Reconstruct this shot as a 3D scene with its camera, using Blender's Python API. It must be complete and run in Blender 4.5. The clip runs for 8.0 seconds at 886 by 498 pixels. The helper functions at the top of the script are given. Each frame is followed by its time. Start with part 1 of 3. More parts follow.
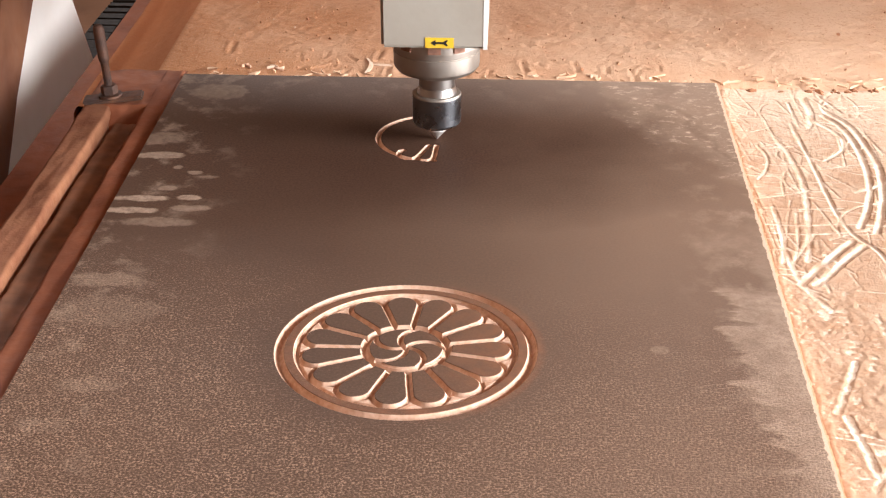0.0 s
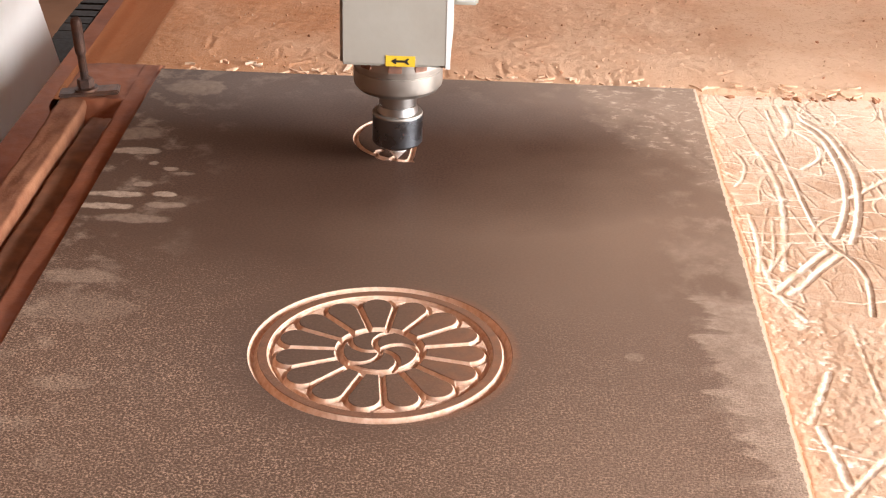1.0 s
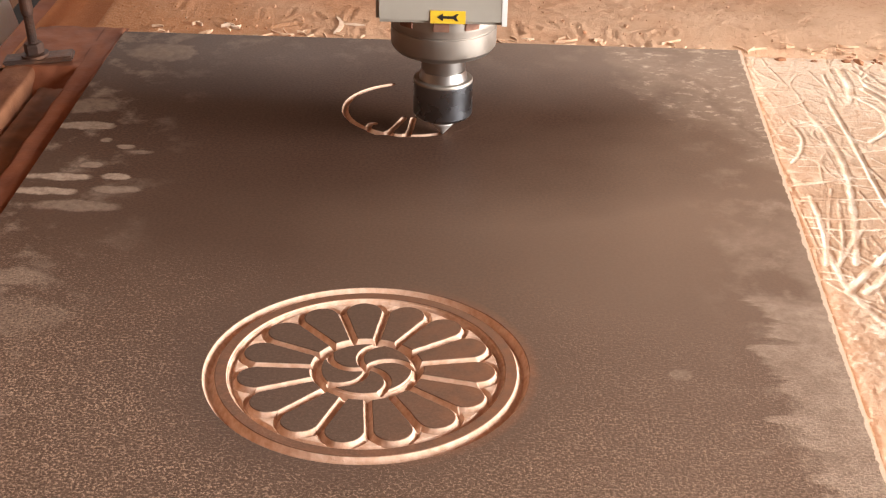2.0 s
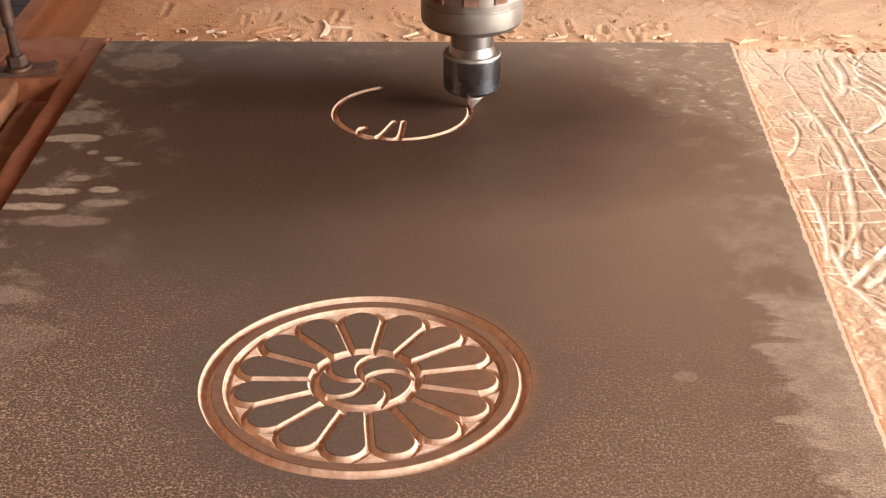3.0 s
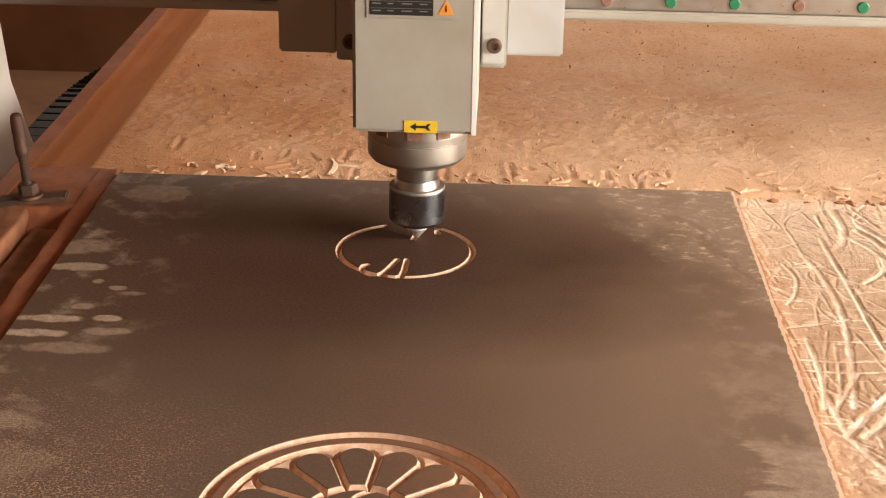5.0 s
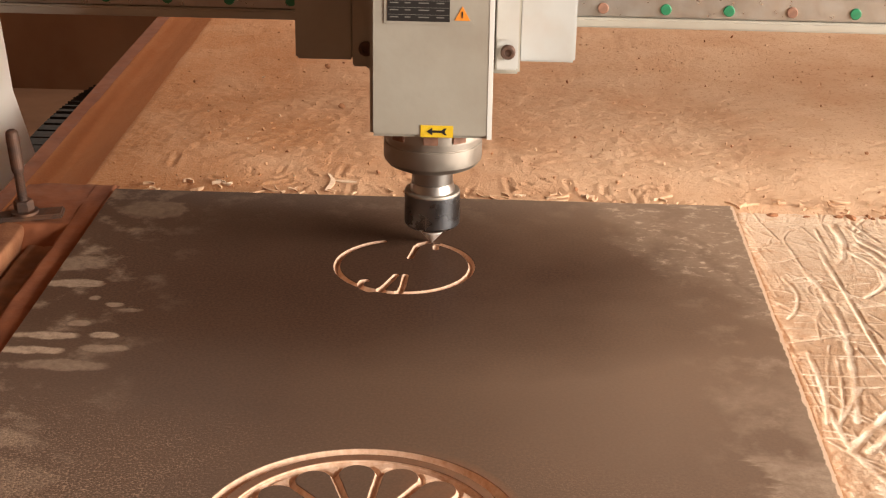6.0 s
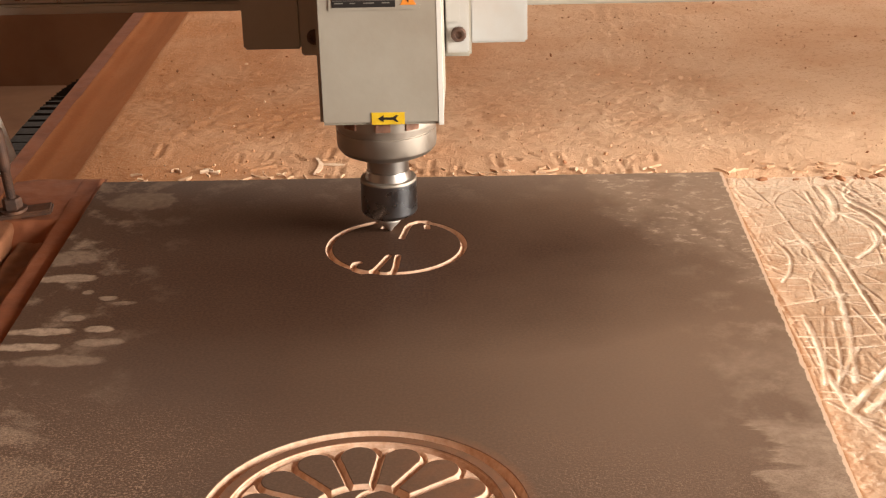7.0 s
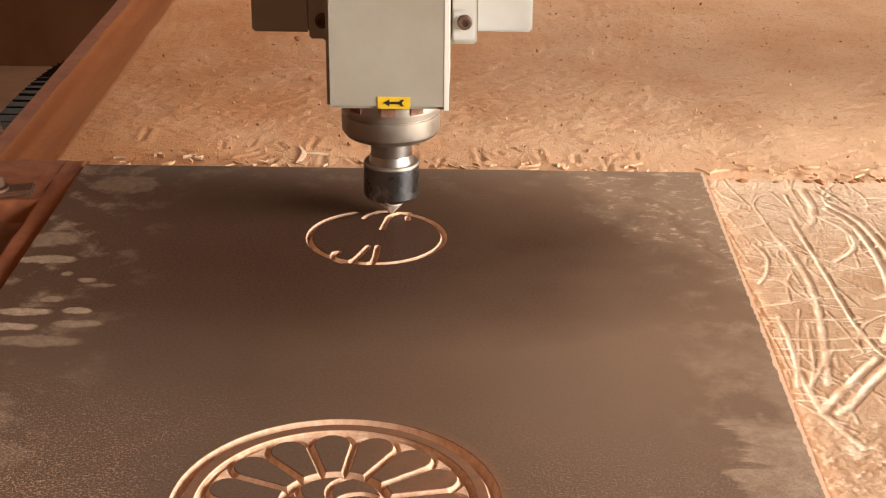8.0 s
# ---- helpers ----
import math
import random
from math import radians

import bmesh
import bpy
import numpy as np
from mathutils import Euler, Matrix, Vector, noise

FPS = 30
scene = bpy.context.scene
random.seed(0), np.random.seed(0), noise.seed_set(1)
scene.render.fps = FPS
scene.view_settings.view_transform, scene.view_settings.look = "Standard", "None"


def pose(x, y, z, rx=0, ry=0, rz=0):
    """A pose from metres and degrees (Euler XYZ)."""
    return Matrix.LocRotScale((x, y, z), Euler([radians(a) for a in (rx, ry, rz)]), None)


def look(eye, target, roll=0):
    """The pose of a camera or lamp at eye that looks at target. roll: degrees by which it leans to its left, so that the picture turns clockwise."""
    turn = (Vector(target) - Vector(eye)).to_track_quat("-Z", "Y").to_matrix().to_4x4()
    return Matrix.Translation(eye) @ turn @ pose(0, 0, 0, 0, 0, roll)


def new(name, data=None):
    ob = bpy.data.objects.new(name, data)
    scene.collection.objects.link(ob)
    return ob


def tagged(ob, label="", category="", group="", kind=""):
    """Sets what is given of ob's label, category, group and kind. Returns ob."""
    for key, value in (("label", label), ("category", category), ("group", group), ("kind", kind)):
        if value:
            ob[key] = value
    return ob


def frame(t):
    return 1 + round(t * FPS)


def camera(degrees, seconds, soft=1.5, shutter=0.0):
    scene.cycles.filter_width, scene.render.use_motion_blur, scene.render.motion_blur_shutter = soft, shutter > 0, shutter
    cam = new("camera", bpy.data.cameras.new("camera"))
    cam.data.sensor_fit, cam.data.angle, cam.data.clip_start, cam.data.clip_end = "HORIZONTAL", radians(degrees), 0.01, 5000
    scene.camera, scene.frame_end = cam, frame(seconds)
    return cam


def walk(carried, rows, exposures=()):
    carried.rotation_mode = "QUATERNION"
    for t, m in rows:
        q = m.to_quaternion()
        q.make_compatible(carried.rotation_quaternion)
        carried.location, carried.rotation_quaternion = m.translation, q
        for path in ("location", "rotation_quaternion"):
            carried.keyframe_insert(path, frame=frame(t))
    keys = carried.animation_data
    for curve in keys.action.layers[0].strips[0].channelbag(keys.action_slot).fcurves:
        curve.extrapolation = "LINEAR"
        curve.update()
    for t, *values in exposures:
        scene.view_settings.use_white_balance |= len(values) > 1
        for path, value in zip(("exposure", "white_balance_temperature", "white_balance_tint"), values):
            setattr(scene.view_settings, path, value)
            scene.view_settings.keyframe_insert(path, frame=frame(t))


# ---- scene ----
# board top is z = 0, the workshop floor z = -0.8; x across the machine, y along it, away from the camera
cam = camera(32.32, 8.0, soft=1.2)
walk(cam, [
    (0.0, pose(0.3802, -1.6510, 0.6257, 62.897, -0.012, 2.803)),
    (0.5, pose(0.3791, -1.6612, 0.6424, 62.443, -1.321, 2.961)),
    (1.0, pose(0.3779, -1.6443, 0.6294, 62.721, -1.409, 2.423)),
    (1.5, pose(0.3790, -1.5494, 0.5886, 62.000, -1.298, 2.544)),
    (1.7, pose(0.3832, -1.4561, 0.5361, 61.923, -1.152, 2.820)),
    (3.0, pose(0.3775, -1.4147, 0.5284, 61.814, 0.492, 1.729)),
    (3.5, pose(0.3747, -1.4239, 0.5304, 61.396, 1.027, 1.500)),
    (3.8, pose(0.3756, -1.4226, 0.5286, 61.724, 0.819, 1.654)),
    (4.0, pose(0.3761, -1.4217, 0.5273, 63.492, 0.680, 1.756)),
    (4.5, pose(0.3770, -1.4216, 0.5278, 64.380, 0.075, 2.074)),
    (4.7, pose(0.3792, -1.4228, 0.5297, 64.870, -0.328, 2.309)),
    (4.8, pose(0.3803, -1.4234, 0.5306, 65.171, -0.529, 2.427)),
    (5.0, pose(0.3825, -1.4246, 0.5325, 67.031, -0.931, 2.662)),
    (5.2, pose(0.3825, -1.4246, 0.5325, 67.546, -1.115, 2.733)),
    (6.3, pose(0.3769, -1.4168, 0.5267, 67.714, -0.400, 1.797)),
    (6.5, pose(0.3769, -1.4168, 0.5267, 67.491, 0.461, 1.399)),
    (7.0, pose(0.3771, -1.4170, 0.5263, 66.916, 1.411, 1.062)),
    (7.5, pose(0.3776, -1.4186, 0.5263, 66.794, 0.544, 0.982)),
    (8.0, pose(0.3799, -1.4217, 0.5273, 66.659, -0.389, 1.134)),
], exposures=[(0.0, 0.13, 5700, 10), (1.0, 0.18, 5700, 10), (1.5, 0.05, 5830, 10), (3.0, -0.06, 6050, 10), (4.0, -0.26, 6400, 10), (4.7, -0.31, 6700, 10), (8.0, -0.31, 6700, 10)])

# ---- world and light ----
world = bpy.data.worlds.new("sky")
scene.world = world
world.use_nodes = True
wn = world.node_tree.nodes
sky = wn.new("ShaderNodeTexSky")
sky.sky_type = 'NISHITA'
sky.sun_disc = False
sky.sun_elevation, sky.sun_rotation = radians(16), radians(100)
sky.dust_density, sky.ozone_density, sky.air_density = 7.0, 0.3, 0.7
world.node_tree.links.new(sky.outputs[0], wn["Background"].inputs[0])
wn["Background"].inputs[1].default_value = 0.05


def area_lamp(name, eye, target, w, h, power, color):
    lamp = bpy.data.lights.new(name, 'AREA')
    lamp.shape, lamp.size, lamp.size_y, lamp.energy, lamp.color = 'RECTANGLE', w, h, power, color
    ob = new(name, lamp)
    ob.matrix_world = look(eye, target)
    return ob


area_lamp("door_daylight", (3.35, -1.2, 0.85), (0.4, -0.3, 0.0), 2.5, 1.5, 430, (1.0, 0.925, 0.84))
area_lamp("window_daylight", (0.0, 2.85, 2.05), (0.3, -0.6, 0.0), 2.4, 0.8, 66, (1.0, 0.91, 0.80))



# ---- materials ----
def material(name, color, rough=0.6, metal=0.0):
    m = bpy.data.materials.new(name)
    m.use_nodes = True
    b = m.node_tree.nodes["Principled BSDF"]
    b.inputs["Base Color"].default_value = (*color, 1)
    b.inputs["Roughness"].default_value = rough
    b.inputs["Metallic"].default_value = metal
    return m


class Nodes:
    """Short hands to wire a node tree."""

    def __init__(self, m):
        self.t = m.node_tree
        self.b = self.t.nodes["Principled BSDF"]

    def link(self, a, b):
        self.t.links.new(a, b)

    def pos(self):
        return self.t.nodes.new("ShaderNodeNewGeometry").outputs["Position"]

    def obj(self):
        return self.t.nodes.new("ShaderNodeTexCoord").outputs["Object"]

    def noise(self, vec, scale, detail=4.0, rough=0.55, stretch=None):
        if stretch:
            mp = self.t.nodes.new("ShaderNodeMapping")
            mp.inputs["Scale"].default_value = stretch
            self.link(vec, mp.inputs[0])
            vec = mp.outputs[0]
        n = self.t.nodes.new("ShaderNodeTexNoise")
        n.inputs["Scale"].default_value = scale
        n.inputs["Detail"].default_value = detail
        n.inputs["Roughness"].default_value = rough
        self.link(vec, n.inputs["Vector"])
        return n.outputs[0]

    def ramp(self, v, lo, hi, a=0.0, b=1.0):
        n = self.t.nodes.new("ShaderNodeMapRange")
        for k, x in zip((1, 2, 3, 4), (lo, hi, a, b)):
            n.inputs[k].default_value = x
        self.link(v, n.inputs[0])
        return n.outputs[0]

    def math(self, op, a, b=None):
        n = self.t.nodes.new("ShaderNodeMath")
        n.operation = op
        for k, x in ((0, a), (1, b)):
            if x is None:
                continue
            if isinstance(x, (int, float)):
                n.inputs[k].default_value = x
            else:
                self.link(x, n.inputs[k])
        return n.outputs[0]

    def mix(self, f, a, b):
        n = self.t.nodes.new("ShaderNodeMix")
        n.data_type = 'RGBA'
        for k, x in ((0, f), (6, a), (7, b)):
            if isinstance(x, tuple):
                n.inputs[k].default_value = (*x, 1)
            elif isinstance(x, float):
                n.inputs[k].default_value = x
            else:
                self.link(x, n.inputs[k])
        return n.outputs[2]

    def split(self, vec):
        n = self.t.nodes.new("ShaderNodeSeparateXYZ")
        self.link(vec, n.inputs[0])
        return n.outputs

    def bump(self, h, strength, dist):
        n = self.t.nodes.new("ShaderNodeBump")
        n.inputs["Strength"].default_value = strength
        n.inputs["Distance"].default_value = dist
        self.link(h, n.inputs["Height"])
        self.link(n.outputs[0], self.b.inputs["Normal"])


def worn(name, color, dark, rough, metal=0.0, scale=30.0, bump=0.15, dust=0.0):
    """A plain surface with stains, fine grain and a little sawdust on it."""
    m = material(name, color, rough, metal)
    k = Nodes(m)
    p = k.obj()
    f = k.ramp(k.noise(p, scale, 6), 0.38, 0.68)
    c = k.mix(f, color, dark)
    if dust:
        g = k.ramp(k.noise(p, scale * 0.35, 5), 0.62 - dust, 0.95 - dust)
        c = k.mix(k.math('MULTIPLY', g, 0.8), c, (0.42, 0.21, 0.10))
    k.link(c, k.b.inputs["Base Color"])
    k.link(k.ramp(k.noise(p, scale * 3, 3), 0.3, 0.7, max(rough - 0.1, 0.05), min(rough + 0.12, 1)), k.b.inputs["Roughness"])
    k.bump(k.noise(p, scale * 8, 3), bump, 0.001)
    return m


RAW = (0.72, 0.525, 0.40)
DUST = (0.47, 0.218, 0.098)


def board_material():
    m = material("dusty_dark_laminate", (0.09, 0.05, 0.035), 0.35)
    k = Nodes(m)
    p = k.pos()
    x, y, z = k.split(p)

    def square(v):
        return k.math('MULTIPLY', v, v)

    def ring(cx, cy):
        """Offset in x from a carving's centre, and the distance to it."""
        wx, wy = k.math('SUBTRACT', x, cx), k.math('SUBTRACT', y, cy)
        return wx, k.math('SQRT', k.math('ADD', square(wx), square(wy)))

    cloud = k.ramp(k.noise(p, 5.0, 5), 0.35, 0.7)
    fine = k.noise(p, 420.0, 2)
    skin = k.mix(k.ramp(fine, 0.35, 0.7), (0.042, 0.021, 0.0135), (0.072, 0.039, 0.026))
    # a thin veil of dust, thicker on the open side
    veil = k.math('ADD', k.ramp(cloud, 0, 1, 0.085, 0.165), k.math('MULTIPLY', k.ramp(x, 0.22, 0.50, 0.0, 0.34), k.ramp(y, -0.58, -0.40, 0.55, 1.0)))
    # soft gantry shade and reflection round the work, painted by thinning the veil
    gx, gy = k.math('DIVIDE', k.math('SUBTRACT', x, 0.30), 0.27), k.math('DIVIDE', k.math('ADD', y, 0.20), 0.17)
    gantry_shade = k.math('ADD', k.math('ADD', square(gx), square(gy)), k.ramp(k.noise(p, 7.0, 3), 0.3, 0.7, -0.25, 0.25))
    veil = k.math('MULTIPLY', veil, k.ramp(gantry_shade, 0.1, 1.5, 0.12, 1.0))
    # flakes of dust lie thicker towards the front
    near = k.ramp(k.math('ADD', y, k.math('MULTIPLY', x, 0.20)), -0.40, -0.62)
    side = k.ramp(k.math('ADD', x, k.math('MULTIPLY', cloud, 0.15)), 0.62, 0.10, 0.55, 1.0)
    flake, crumb = k.noise(p, 520.0, 2, 0.6), k.noise(p, 300.0, 3, 0.65)
    patchy = k.ramp(k.noise(p, 45.0, 3), 0.35, 0.62, 0.45, 1.0)
    grains = k.math('MULTIPLY', k.math('MAXIMUM', k.ramp(flake, 0.53, 0.66), k.ramp(crumb, 0.57, 0.66)), patchy)
    wx, wr = ring(*WHEEL)
    # the wheel itself was blown clean
    spread = k.math('MULTIPLY', k.math('MULTIPLY', near, side), k.ramp(wr, 0.098, 0.150, 0.12, 1.0))
    grains = k.math('MULTIPLY', grains, spread)
    hollow = k.math('MULTIPLY', k.ramp(flake, 0.48, 0.38, 0.0, 0.7), spread)
    # wiped and blotted dust along both edges and the far side
    edge = k.math('MAXIMUM', k.ramp(x, 0.13, 0.0), k.ramp(x, 0.52, 0.62))
    edge = k.math('MAXIMUM', edge, k.ramp(y, -0.10, -0.01, 0.0, 0.35))
    blots = k.math('MULTIPLY', k.ramp(k.noise(p, 24.0, 6, 0.65), 0.52, 0.64), edge)
    # the pale wiped band with fingered edges along one front edge
    finger = k.noise(p, 1.0, 4, 0.55, (14.0, 52.0, 1.0))
    limit = k.math('ADD', k.ramp(y, -0.64, -0.84, 0.563, 0.597), k.ramp(finger, 0.3, 0.7, -0.022, 0.022))
    band = k.ramp(k.math('SUBTRACT', x, limit), -0.002, 0.006)
    band = k.math('MULTIPLY', band, k.ramp(k.math('ADD', y, k.math('MULTIPLY', finger, 0.06)), -0.455, -0.475))
    band = k.math('MULTIPLY', band, k.ramp(k.noise(p, 30.0, 4), 0.3, 0.65, 0.45, 1.0))
    haze = k.math('MULTIPLY', k.ramp(k.math('ADD', x, k.ramp(k.noise(p, 16.0, 5), 0.3, 0.7, -0.05, 0.05)), 0.565, 0.60), k.ramp(y, -0.33, -0.40))
    # streaks swept across the far corner, with a cleaner curve through them
    u = k.math('SUBTRACT', x, k.math('ADD', 0.474, k.math('MULTIPLY', y, -0.45)))
    u = k.math('ADD', u, k.ramp(k.noise(p, 11.0, 4), 0.3, 0.7, -0.035, 0.035))
    streak = k.ramp(k.noise(p, 1.0, 6, 0.75, (55.0, 80.0, 1.0)), 0.50, 0.62)
    clear = k.math('ABSOLUTE', k.math('SUBTRACT', u, k.ramp(y, -0.20, -0.02, 0.030, 0.060)))
    corner = k.math('MULTIPLY', k.math('MULTIPLY', k.ramp(u, -0.020, 0.020), k.ramp(y, -0.33, -0.26)), k.ramp(clear, 0.003, 0.012, 0.35, 1.0))
    streak = k.math('MULTIPLY', streak, corner)
    film = k.math('MULTIPLY', corner, 0.26)
    spots = None
    wavy = k.ramp(k.noise(p, 60.0, 3), 0.2, 0.8, -0.7, 0.7)
    for cx, cy, rx, ry, s in SPOTS:
        n = k.math('ADD', square(k.math('DIVIDE', k.math('SUBTRACT', x, cx), rx)), square(k.math('DIVIDE', k.math('SUBTRACT', y, cy), ry)))
        n = k.math('MULTIPLY', k.ramp(k.math('ADD', n, wavy), 1.15, 0.55), s)
        spots = n if spots is None else k.math('MAXIMUM', spots, n)
    mottle = k.ramp(k.noise(p, 130.0, 5, 0.7), 0.32, 0.62, 0.45, 1.0)
    dust = k.math('MULTIPLY', blots, 0.45)
    for layer, weight in ((band, 0.62), (haze, 0.25), (streak, 1.0), (film, 1.0), (spots, 0.9)):
        dust = k.math('MAXIMUM', dust, k.math('MULTIPLY', layer, weight))
    dust = k.math('MULTIPLY', dust, mottle)
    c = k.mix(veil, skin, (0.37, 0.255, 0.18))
    c = k.mix(dust, c, (0.53, 0.41, 0.31))
    # red dust thrown out on one side of each carving
    red = k.math('MULTIPLY', k.ramp(wr, 0.113, 0.104), k.ramp(wx, 0.0, 0.09, 0.0, 0.75))
    red = k.math('MAXIMUM', red, k.math('MULTIPLY', k.ramp(wr, 0.1000, 0.0990), k.ramp(wr, 0.0885, 0.0897, 0.0, 0.55)))
    c = k.mix(k.math('MULTIPLY', red, k.ramp(k.noise(p, 80.0, 4), 0.3, 0.65, 0.25, 0.8)), c, (0.30, 0.125, 0.06))
    c = k.mix(k.math('MULTIPLY', spread, 0.11), c, (0.44, 0.27, 0.16))
    c = k.mix(hollow, c, (0.045, 0.022, 0.013))
    c = k.mix(k.math('MULTIPLY', grains, 0.70), c, (0.58, 0.385, 0.26))
    # chipped pale rim along the cut side of the sheet
    chip = k.math('MULTIPLY', k.ramp(k.math('ADD', x, k.ramp(k.noise(p, 90.0, 3), 0.3, 0.7, -0.0012, 0.0012)), 0.6094, 0.6100), 0.9)
    c = k.mix(chip, c, (0.70, 0.52, 0.38))
    cut = k.ramp(z, -0.0002, -0.0007)
    wood = k.mix(k.ramp(k.noise(p, 190.0, 4), 0.3, 0.7), RAW, (0.55, 0.34, 0.225))
    c = k.mix(cut, c, wood)
    k.link(c, k.b.inputs["Base Color"])
    r = k.math('ADD', k.ramp(cloud, 0, 1, 0.48, 0.60), k.math('MULTIPLY', dust, 0.5))
    r = k.math('MAXIMUM', r, k.math('MULTIPLY', cut, 0.9))
    k.link(r, k.b.inputs["Roughness"])
    k.b.inputs["Specular IOR Level"].default_value = 0.08
    k.bump(k.math('ADD', k.math('MULTIPLY', fine, 0.08), k.math('MULTIPLY', grains, 1.2)), 0.4, 0.0014)
    return m


# pale blots on the board: x, y, half-widths, strength
SPOTS = [(0.016, -0.190, 0.024, 0.018, 0.35), (0.020, -0.234, 0.026, 0.009, 0.6), (0.046, -0.2635, 0.005, 0.005, 0.45),
         (0.0666, -0.275, 0.009, 0.005, 0.45), (0.079, -0.285, 0.012, 0.004, 0.35), (0.0455, -0.313, 0.012, 0.006, 0.45),
         (0.071, -0.334, 0.013, 0.006, 0.7), (0.078, -0.357, 0.020, 0.008, 0.45), (0.027, -0.337, 0.029, 0.007, 0.75),
         (0.018, -0.3636, 0.030, 0.007, 0.75), (0.054, -0.387, 0.035, 0.010, 0.35), (0.031, -0.502, 0.034, 0.014, 0.38),
         (0.046, -0.556, 0.050, 0.026, 0.22), (0.050, -0.052, 0.034, 0.024, 0.32), (0.062, -0.670, 0.024, 0.012, 0.28),
         (0.501, -0.598, 0.008, 0.007, 0.28)]


def dust_material(name="sawdust", base=DUST, pale=(0.64, 0.43, 0.285), deep=(0.34, 0.15, 0.07)):
    m = material(name, base, 0.95)
    k = Nodes(m)
    p = k.pos()
    # daylight from the open side painted in: dust colour grows paler that way
    x, y, z = k.split(p)
    paleness = k.math('ADD', k.ramp(x, -0.06, 0.62, -0.15, 0.7), k.ramp(k.noise(p, 7.0, 5), 0.35, 0.7, -0.1, 0.5))
    c = k.mix(k.ramp(paleness, 0.0, 1.0), base, pale)
    c = k.mix(k.ramp(k.noise(p, 120.0, 5, 0.7), 0.55, 0.8, 0.0, 0.7), c, deep)
    c = k.mix(k.ramp(k.noise(p, 480.0, 2), 0.45, 0.75, 0.0, 0.45), c, pale)
    k.link(c, k.b.inputs["Base Color"])
    crumbs = k.math('MULTIPLY', k.ramp(k.noise(p, 240.0, 4, 0.7), 0.54, 0.66, 0.0, 0.38), k.ramp(y, 0.05, 0.18))
    c = k.mix(crumbs, c, (0.33, 0.14, 0.065))
    k.link(c, k.b.inputs["Base Color"])
    k.b.inputs["Specular IOR Level"].default_value = 0.15
    h = k.math('ADD', k.noise(p, 110.0, 6, 0.7), k.math('MULTIPLY', k.noise(p, 500.0, 2), 0.5))
    k.bump(h, 0.7, 0.003)
    return m


def spoil_material():
    m = material("scored_spoilboard", (0.6, 0.4, 0.25), 0.9)
    k = Nodes(m)
    p = k.pos()
    x, y, z = k.split(p)
    top = k.mix(k.ramp(k.noise(p, 14.0, 6), 0.4, 0.66), (0.45, 0.295, 0.19), (0.54, 0.38, 0.265))
    # pale dust from the latest cuts lies over the far end
    paleness = k.math('ADD', k.ramp(y, -0.34, -0.06, -0.35, 0.55), k.ramp(k.noise(p, 22.0, 5), 0.35, 0.65, -0.1, 0.5))
    top = k.mix(k.ramp(paleness, 0.0, 0.8, 0.0, 0.85), top, (0.64, 0.50, 0.38))
    top = k.mix(k.ramp(k.noise(p, 110.0, 4), 0.52, 0.75, 0.0, 0.8), top, (0.44, 0.255, 0.145))
    low = k.mix(k.ramp(k.noise(p, 45.0, 4), 0.4, 0.66), (0.83, 0.71, 0.58), (0.66, 0.47, 0.33))
    c = k.mix(k.ramp(z, BED_Z - 0.0002, BED_Z - 0.0006), top, low)
    c = k.mix(k.ramp(k.noise(p, 330.0, 4, 0.7), 0.50, 0.66, 0.0, 0.35), c, (0.48, 0.28, 0.165))
    # shade deep in the gap beside the board, painted dark red-brown
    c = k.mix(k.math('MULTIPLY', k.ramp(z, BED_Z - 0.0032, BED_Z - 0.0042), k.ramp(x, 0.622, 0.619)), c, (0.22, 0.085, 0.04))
    k.link(c, k.b.inputs["Base Color"])
    k.b.inputs["Specular IOR Level"].default_value = 0.15
    k.bump(k.noise(p, 260.0, 5, 0.7), 0.6, 0.002)
    return m


BED_Z = -0.013
WHEEL = (0.2995, -0.6035)
MEDAL = (0.2999, -0.1734)
MEDAL_R = 0.0597
BOARD = board_material()
SAWDUST = dust_material()
# sawdust copy, darkened and reddened to carry the bank's shade
SHADED_DUST = dust_material("shaded_sawdust", (0.43, 0.168, 0.066), (0.54, 0.25, 0.115), (0.33, 0.115, 0.045))
SPOIL = spoil_material()
CHIP = worn("pale_wood_shaving", (0.66, 0.46, 0.30), (0.52, 0.31, 0.18), 0.8, scale=90)
CLUMP = worn("dark_dust_clump", (0.26, 0.11, 0.05), (0.38, 0.18, 0.09), 0.95, scale=90)
CREAM = worn("cream_enamel", (0.41, 0.385, 0.33), (0.36, 0.325, 0.27), 0.42, scale=16, dust=0.05)
WHITE = worn("white_enamel", (0.49, 0.495, 0.485), (0.44, 0.42, 0.39), 0.45, scale=14, dust=0.08)
PAINT = worn("white_paint", (0.84, 0.84, 0.81), (0.78, 0.76, 0.71), 0.5, scale=9, dust=0.02)
STEEL = worn("brushed_steel", (0.42, 0.38, 0.335), (0.35, 0.305, 0.26), 0.52, 1.0, scale=14, bump=0.05)
SHAFT = worn("turned_steel", (0.42, 0.40, 0.38), (0.36, 0.33, 0.31), 0.33, 1.0, scale=20, bump=0.05)
NUT = worn("blackened_steel", (0.25, 0.26, 0.28), (0.19, 0.195, 0.21), 0.28, 1.0, scale=14, bump=0.03)
CARBIDE = material("ground_carbide", (0.80, 0.76, 0.72), 0.38, 0.7)
BLACK = worn("black_plastic", (0.018, 0.016, 0.015), (0.022, 0.018, 0.016), 0.85, scale=40)
PLATE = worn("grey_name_plate", (0.30, 0.29, 0.27), (0.24, 0.22, 0.20), 0.4, scale=60)
